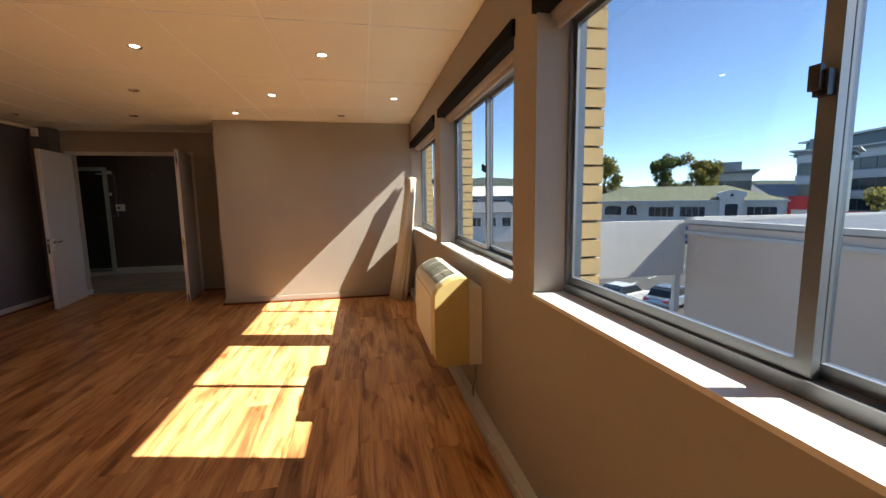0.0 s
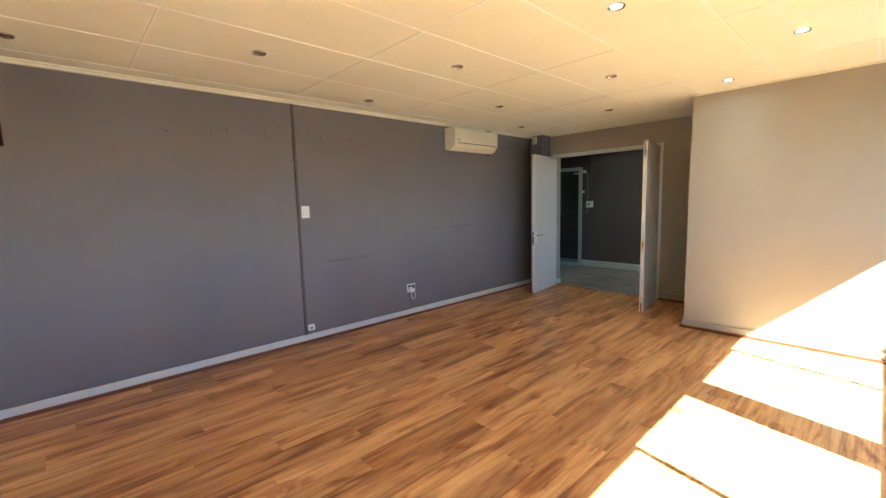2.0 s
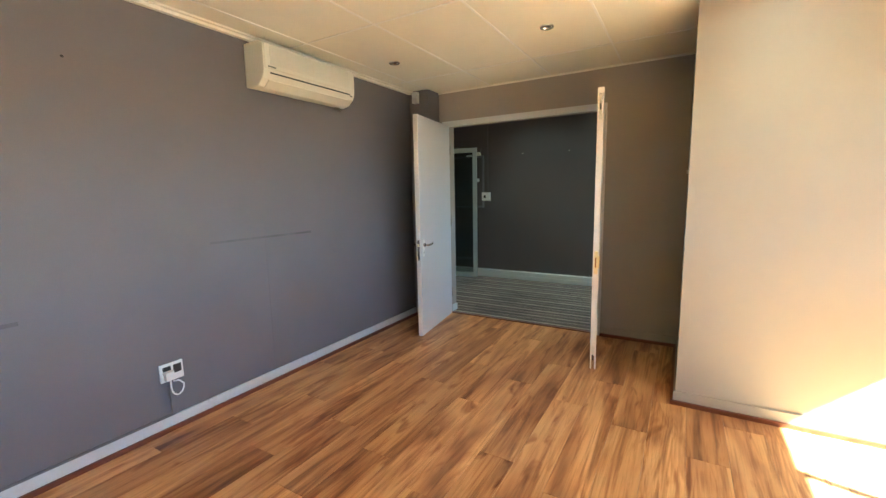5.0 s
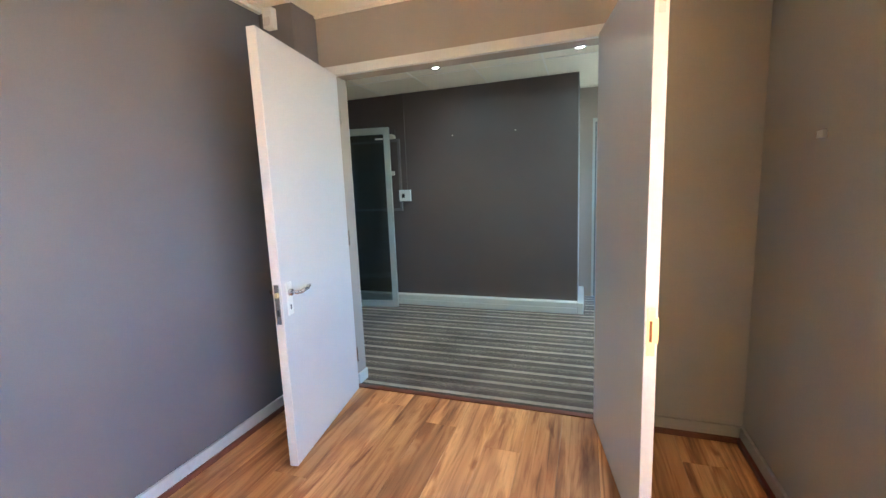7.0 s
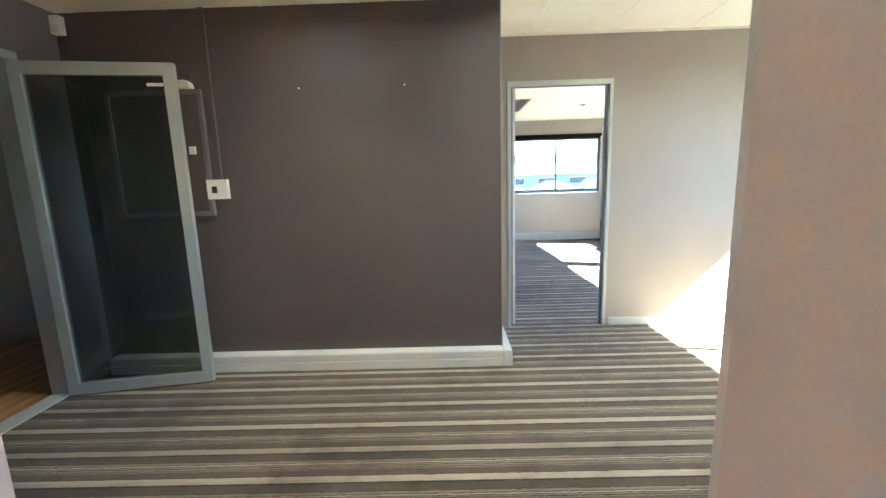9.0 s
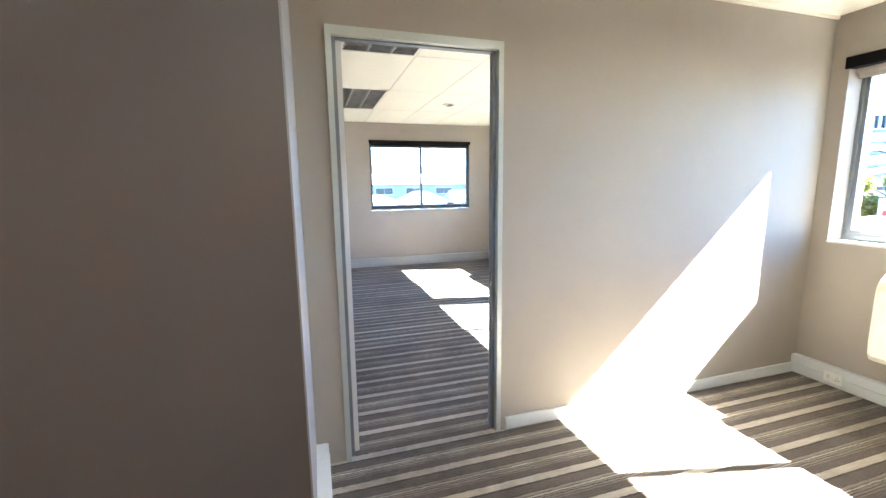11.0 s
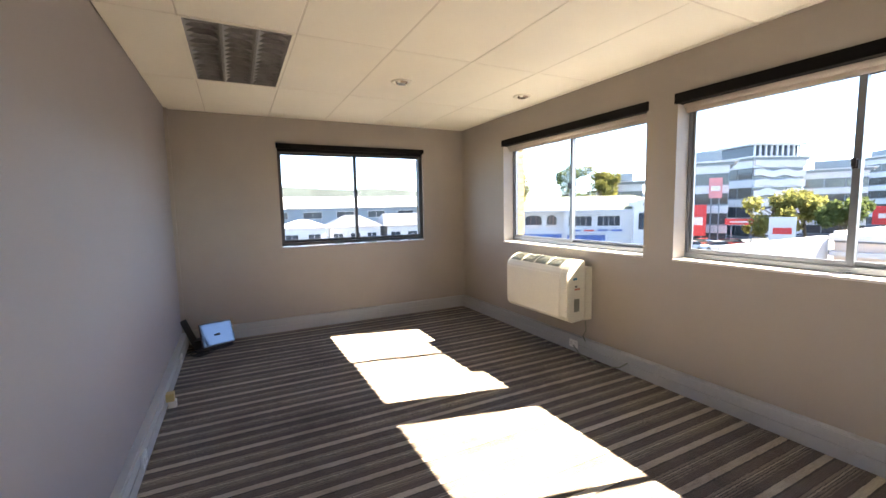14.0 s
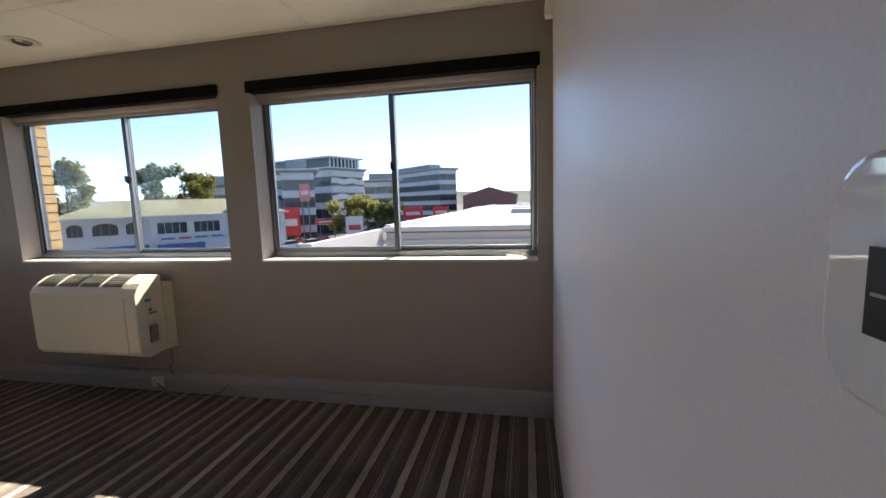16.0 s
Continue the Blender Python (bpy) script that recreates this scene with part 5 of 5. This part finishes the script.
for k in range(4):
    part("caption_bar", boxes((15.6 + 2.1 * k, 17.2 + 2.1 * k, WING - 0.33, WING - 0.301, 2.38, 2.6)), M_BLUE if k != 1 else M_RED, ab, "plain coloured bar")
part("fascia", boxes((8.2, 14.2, -0.35, -0.1, 1.3, 2.0), soft=0.02), M_BLUE, ab, "blue shop fascia")
part("fascia", boxes((15.1, 21.0, WING - 0.25, WING - 0.01, 0.4, 1.9), soft=0.02), M_BLUE, ab, "blue shop front")
bm = boxes((25.0, 28.0, WING - 1.2, WING - 0.02, 0, 5.4))
prism(bm, [(24.7, 5.4), (28.3, 5.4), (28.3, 5.9), (26.5, 6.3), (24.7, 5.9)], WING - 1.3, 0.5, lambda p, q, a: (p, a, q))
pt = part("portico", bm, M_WHITEWALL, ab, "white gabled portico")
part("portico_window", boxes((25.7, 27.3, WING - 1.25, WING - 1.205, 2.6, 4.6)), M_WINDARK, pt)
bm = bmesh.new()
prism(bm, [(26.2, 5.5), (26.8, 5.5), (26.5, 5.95)], WING - 1.34, WING - 1.31, lambda p, q, a: (p, a, q))
part("emblem", bm, M_WINDARK, pt, "small dark triangle")

# long low white building behind it
lw = thing("warehouse", "long pale metal roofed warehouse behind the arcade", "building", local(30, 112, -38))
part("wall", boxes((0, 75, 0, 22, 0, 7.0)), M_WHITEWALL, lw)
bm = bmesh.new()
hip_roof(bm, 0, 75, 0, 22, 7.0, 9.6, 0.7)
part("roof", bm, M_TIN, lw)


# office blocks
def office(name, label, at, w, d, floors, fh, glassy):
    o = thing(name, label, "office building", at)
    H = floors * fh
    part("wall", boxes((0, w, 0, d, 0, H)), M_OFFICE, o)
    part("roof", boxes((-0.6, w + 0.6, -0.6, d + 0.6, H, H + 0.5), (w * 0.15, w * 0.8, d * 0.2, d * 0.8, H + 0.5, H + 2.6)), M_OFFICE, o)
    part("roof_trim", boxes((-1.2, w + 1.2, -1.2, d + 1.2, H + 0.5, H + 0.75)), M_BAND, o)
    for k in range(floors):
        z = k * fh
        part("spandrel", boxes((0.0 if glassy else -0.1, w, -0.25, -0.01, z + fh * 0.62, z + fh), (-0.25, -0.01, -0.25, d, z + fh * 0.62, z + fh)), M_BAND, o, "pale horizontal band")
        n = int(w / 3.2)
        for i in range(n):
            part("window", boxes((i * w / n + 0.12, (i + 1) * w / n - 0.12, -0.08, -0.01, z + 0.25, z + fh * 0.6)), M_WINDARK, o)
        n = int(d / 3.2)
        for i in range(n):
            part("window", boxes((-0.08, -0.01, i * d / n + 0.12, (i + 1) * d / n - 0.12, z + 0.25, z + fh * 0.6)), M_WINDARK, o)
    return o


ob1 = office("office_block", "glass office block with a white banded side", local(91.5, 56.7, -18.5), 11.8, 24, 4, 3.9, True)
# set-back glass storey with posts on top of the first block
part("top_storey", boxes((0.8, 11.0, 0.8, 23.0, 16.35, 18.7)), M_WINDARK, ob1, "set-back glazed top storey")
part("top_roof", boxes((-0.2, 12.0, -0.2, 24.0, 18.7, 19.1), soft=0.05), M_BAND, ob1)
for k in range(9):
    part("post", boxes((0.5 + 1.3 * k, 0.75 + 1.3 * k, 0.3, 0.55, 16.35, 18.7)), M_BAND, ob1)
for k in range(8):
    f = lambda p, q, a: (p, a, q)
    bm = bmesh.new()
    z = 0.7 + 1.95 * k
    xs = [11.8 * i / 16 for i in range(17)]
    wave = [0.22 * math.sin(i * 0.8 + k * 1.1) for i in range(17)]
    prism(bm, [(x, z + d) for x, d in zip(xs, wave)] + [(x, z + 1.25 + d) for x, d in zip(xs[::-1], wave[::-1])], -0.55, -0.26, f)
    part("sun_screen", bm, M_WHITEWALL, ob1, "white wavy sun screen")
office("office_block", "large grey office block beyond the street", local(145.2, 41.1, -40), 8, 36, 5, 3.7, False)
office("office_block", "low dark grey office wing", local(109.5, 55.6, -70), 10, 10, 4, 3.3, True)
office("office_block", "grey office with a flat overhanging roof", local(72, 78, -46), 9, 12, 3, 3.9, True)

# near neighbour: beige wall with a wide pale roof
nb = thing("neighbour_building", "beige walled shed with a wide pale metal roof", "building", pose(14.0, 15.8, GROUND))
NH = 6.22
part("wall", boxes((0, 60, -60, 0, 0, NH)), M_BEIGEWALL, nb)
bm = bmesh.new()
prism(bm, [(-0.05, NH - 0.1), (30, NH + 0.25), (60, NH - 0.1), (60, NH + 0.02), (30, NH + 0.37), (-0.05, NH)], -60, 0.0, lambda p, q, a: (p, a, q))
rf = part("roof", bm, M_TIN, nb, "pale metal roof sheets")
part("coping", boxes((-0.12, 0.14, -60, 0.1, NH - 0.04, NH + 0.14), (0.14, 60, -0.14, 0.1, NH - 0.04, NH + 0.22), soft=0.02), M_WHITEWALL, nb, "white parapet coping")
part("gutter", boxes((-0.2, -0.07, -60, 0.05, NH - 0.5, NH - 0.36), soft=0.02), M_BAND, nb, "grey gutter pipe")
for i in range(5):
    for j in range(4):
        x, y = 12.0 + 3.6 * i, -4.5 - j * 8.5
        z = NH - 0.02 + 0.35 * x / 30
        part("skylight", boxes((x, x + 1.5, y - 6.0, y, z, z + 0.32), soft=0.05), M_WHITEWALL, nb, "raised roof light")
gw = thing("screen_wall", "white boundary panel on posts beside the shed", "wall panel", pose(8.4, 15.95, GROUND))
part("panel", boxes((0, 5.59, 0, 0.2, 3.9, 6.3), soft=0.02), M_WHITEWALL, gw)
for x in (0.1, 5.2):
    part("post", boxes((x, x + 0.25, 0.0, 0.2, 0, 3.9)), M_WHITEWALL, gw)
br = thing("gabled_shed", "dull red gabled shed with a pale roof", "building", local(128, 13.4, 0))
bm = boxes((0, 30, 0, 16.6, 0, 8.5))
prism(bm, [(0, 8.5), (16.6, 8.5), (8.3, 11.1)], 0, 30, lambda p, q, a: (a, p, q))
part("wall", bm, M_REDROOF, br)
bm = bmesh.new()
prism(bm, [(-0.4, 8.42), (8.3, 11.12), (17.0, 8.42), (17.0, 8.6), (8.3, 11.32), (-0.4, 8.6)], 0.4, 31, lambda p, q, a: (a, p, q))
part("roof", bm, M_TIN, br)

# sign panels along the street
def sign(x, y, rz, w, h, z, m, label, post=True):
    s = thing("street_sign", label, "sign", local(x, y, rz))
    part("board", boxes((-w / 2, w / 2, -0.12, 0.12, z, z + h), soft=0.03), m, s)
    part("caption_bar", boxes((-w * 0.35, w * 0.35, -0.14, -0.121, z + h * 0.35, z + h * 0.6)), M_WHITEWALL if m is not M_WHITEWALL else M_RED, s, "plain bar")
    for px in (-w * 0.3, w * 0.3):
        part("post", boxes((px - 0.09, px + 0.09, -0.08, 0.08, 0, z)), M_OFFICE, s)


office("shop_building", "small grey shop building with red signs", local(70.1, 56.0, -59.4), 5.8, 8, 4, 3.4, True)
sign(71.0, 52.0, -60, 1.9, 3.4, 8.1, M_PINK, "tall faded red poster board")
sign(67.6, 53.2, -59, 3.2, 5.2, 1.8, M_RED, "red shop front board on posts")
sign(64.3, 39.2, -66, 2.9, 3.6, 1.6, M_WHITEWALL, "white sign board with a red bar")
sign(72.5, 48.5, -62, 4.5, 1.0, 3.6, M_RED, "long red shop sign on posts")
sign(92, 36.5, -74, 4.6, 3.0, 3.2, M_RED, "red roadside sign on posts")
sign(98, 31.0, -80, 4.0, 2.6, 3.4, M_RED, "red roadside sign on posts")

# north side: low white roofed buildings
def shed(x, y, rz, w, d, h, rise, wall_m, roof_m, label, wins=0, inset=0.7):
    s = thing("low_building", label, "building", local(x, y, rz))
    part("wall", boxes((0, w, 0, d, 0, h)), wall_m, s)
    bm = bmesh.new()
    hip_roof(bm, 0, w, 0, d, h, h + rise, inset)
    part("roof", bm, roof_m, s)
    for i in range(wins):
        x0 = w * (i + 0.2) / wins
        window_on(s, x0, x0 + w * 0.55 / wins, h - 2.3, h - 0.9, 0.0)
    return s


# The long warehouse's wall has its shade put into the grey.
shed(-40, 108, -4, 100, 22, 7.9, 2.8, M_OFFICE, M_WHITEWALL, "long warehouse with a bright pale roof, wall greyed for shade", 14)
shed(-14, 74, -6, 17, 12, 4.4, 0.6, M_BAND, M_BAND, "low pale blue grey workshop", 8)
shed(3.0, 66, -6, 5.6, 6, 5.2, 1.0, M_WHITEWALL, M_WHITEWALL, "small white house with a tent shaped roof", 2, 2.8)
shed(9.6, 68, -8, 7.0, 9, 5.0, 1.6, M_WHITEWALL, M_TIN, "white house with a hipped pale roof", 3, 3.0)
shed(17.6, 67, -10, 7.5, 10, 5.0, 1.7, M_WHITEWALL, M_TIN, "white gabled shop with a pale roof", 3)


# trees
def tree(x, y, h, r, leaf, seed, label, n=3800):
    rnd = random.Random(seed)
    t = thing("tree", label, "tree", local(x, y, rnd.uniform(0, 360)))
    bm = bmesh.new()
    pts = [(0, 0, 0), (0.1, 0.05, h * 0.22), (-0.05, 0.1, h * 0.42), (0.05, 0, h * 0.7)]
    for k, (a, b) in enumerate(zip(pts, pts[1:])):
        rod(bm, a, b, 0.32 - 0.09 * k, 9, 0.32 - 0.09 * (k + 1))
    clumps = []
    for k in range(13):
        a, u = rnd.uniform(0, math.tau), rnd.uniform(0.32, 0.95)
        rr = r * rnd.uniform(0.35, 0.8) * (1.15 - abs(u - 0.55))
        c = Vector((rr * math.cos(a), rr * math.sin(a), h * u))
        clumps.append((c, r * rnd.uniform(0.24, 0.42)))
        s = Vector(pts[1]).lerp(Vector(pts[3]), rnd.uniform(0.1, 0.9))
        rod(bm, s, c, 0.1, 6, 0.03)
    part("trunk", bm, M_BARK, t)
    bm = bmesh.new()
    for k in range(n):
        c, cr = clumps[rnd.randrange(len(clumps))]
        v = Vector((rnd.gauss(0, 1), rnd.gauss(0, 1), rnd.gauss(0, 0.8)))
        v = v.normalized() * cr * rnd.uniform(0.45, 1.1) + c
        e = Euler((rnd.uniform(-1.2, 1.2), rnd.uniform(-1.2, 1.2), rnd.uniform(0, 6.3))).to_matrix()
        s = rnd.uniform(0.17, 0.36) * (r / 3.0) ** 0.5
        q = [bm.verts.new(v + e @ Vector(p)) for p in ((-s, 0, 0), (0, -s * 0.55, 0.05), (s, 0, 0), (0, s * 0.55, -0.05))]
        bm.faces.new(q)
    part("crown", bm, leaf, t, "loose crown of small leaves")


tree(54.7, 87, 16.6, 4.6, M_LEAF_A, 1, "tall olive green street tree")
tree(51, 92, 15.6, 4.6, M_LEAF_A, 2, "dark green street tree with an uneven crown")
tree(63.9, 79, 16.4, 3.6, M_LEAF_B, 3, "dark upright tree behind the arcade building")
tree(68.4, 74.7, 16.4, 4.2, M_LEAF_A, 4, "yellow green tree behind the arcade building")
tree(43, 99, 14.5, 4.4, M_LEAF_A, 9, "olive green tree with gaps in its crown")
tree(76.4, 46.0, 8.4, 3.9, M_LEAF_A, 5, "broad light green street tree", 3200)
tree(79.9, 43.0, 8.7, 4.2, M_LEAF_A, 6, "broad green street tree", 3200)
tree(77.8, 37.4, 7.4, 3.6, M_LEAF_B, 7, "broad dark green street tree", 3000)


# parked cars
def car(at, paint, label):
    c = thing("parked_car", label, "car", at, group="parked cars")
    f = lambda p, q, a: (p, a, q)
    bm = bmesh.new()
    prism(bm, [(-2.1, 0.32), (2.1, 0.32), (2.15, 0.62), (1.95, 0.82), (1.15, 0.92), (-1.6, 0.95), (-2.1, 0.86), (-2.18, 0.55)], -0.86, 0.86, f)
    soften(bm, 0.07, 2, 30)
    part("body", bm, paint, c)
    bm = bmesh.new()
    prism(bm, [(-1.75, 0.93), (1.1, 0.9), (0.42, 1.36), (0.1, 1.44), (-1.05, 1.42), (-1.4, 1.34)], -0.74, 0.74, f)
    soften(bm, 0.06, 2, 30)
    part("window", bm, M_WINDARK, c, "dark car glass")
    part("roof", boxes((-1.1, 0.2, -0.66, 0.66, 1.425, 1.475), soft=0.02), paint, c)
    for x in (-1.3, 1.32):
        for y in (-0.8, 0.8):
            bm = bmesh.new()
            rod(bm, (x, y - 0.09, 0.31), (x, y + 0.09, 0.31), 0.31, 18)
            w = part("wheel", bm, M_TYRE, c)
            bm = bmesh.new()
            s = 1 if y > 0 else -1
            rod(bm, (x, y + s * 0.085, 0.31), (x, y + s * 0.1, 0.31), 0.19, 14)
            part("rim", bm, M_STEEL, w)
    for y in (-0.62, 0.62):
        part("headlight", boxes((2.02, 2.13, y - 0.17, y + 0.17, 0.62, 0.74), soft=0.02), M_PLASTIC, c)
        part("tail_light", boxes((-2.17, -2.1, y - 0.14, y + 0.14, 0.68, 0.82), soft=0.02), M_RED, c)


P_WHITE = surface("white car paint", (0.7, 0.7, 0.7), 0.2, coat=0.6, relief=0.0)
P_SILVER = surface("blue silver car paint", (0.30, 0.36, 0.44), 0.25, metal=0.5, coat=0.6, relief=0.0)
P_RED = surface("red car paint", (0.4, 0.03, 0.02), 0.25, coat=0.6, relief=0.0)
car(local(17.6, 25.2, 20), P_WHITE, "white hatchback parked in the yard")
car(local(20.2, 23.8, 25), P_SILVER, "blue silver hatchback parked in the yard")
car(local(61, 50, 150), P_WHITE, "white car parked on the far street")
car(local(63.5, 47.5, 150), P_WHITE, "white hatchback parked on the far street")
car(local(67, 52, 100), P_RED, "red car parked by the shops")
car(local(70, 49, 100), P_RED, "red hatchback parked by the shops")
car(local(46, 62, -40), P_WHITE, "white car in front of the arcade")
car(local(100, 30, 20), P_SILVER, "silver car on the far road")
car(local(110, 26, 20), P_WHITE, "white car on the far road")

# ---- bricks at the window reveals ----
brick_mesh = boxes((-0.057, 0.057, -0.05, 0.05, -0.0335, 0.0335), soft=0.004, seg=1)
brick_mesh = mesh("brick", brick_mesh, M_BRICK)
for a, b in EASTWIN:
    z = SILL + 0.035
    while z < HEAD + 0.05:
        for y in (a - 0.05 + 0.004, b + 0.05 - 0.004)[:1 if a == WINDOWS_C[0][0] else 2]:
            ob = new("brick", brick_mesh)
            ob.parent = facade
            ob.matrix_basis = pose(GLASSX + 0.07 + random.uniform(-0.002, 0.002), y + random.uniform(-0.002, 0.002), z)
        z += 0.0765

# ---- floor planks ----
plank_meshes = {}


def plank(x0, x1, y0, y1):
    w, l = round(x1 - x0, 3), round(y1 - y0, 2)
    key = (w, l)
    if key not in plank_meshes:
        bm = boxes((0.0004, w - 0.0004, 0.0004, l - 0.0004, -0.012, 0.0))
        es = [e for e in bm.edges if all(v.co.z > -0.001 for v in e.verts)]
        bmesh.ops.bevel(bm, geom=es, offset=0.0011, segments=1, affect="EDGES")
        plank_meshes[key] = mesh("plank", bm, M_LAM)
    ob = new("plank", plank_meshes[key])
    ob.parent = floor_planks
    ob.matrix_basis = pose(x0, y0, 0)


random.seed(21)
PW, PL = 0.189, 1.28
x = WEST
r = 0
while x < EAST - 0.01:
    xe = min(x + PW, EAST)
    end = DOORWALL + 0.03 if xe < BOXSIDE + 0.1 else BOXFACE + 0.02
    y = SOUTH
    l = (0.32 + (r * 0.43) % 1.0 * 0.96)
    while y < end - 0.01:
        ye = min(y + l, end)
        plank(x, xe, y, ye)
        y, l = ye, PL
    x = xe
    r += 1
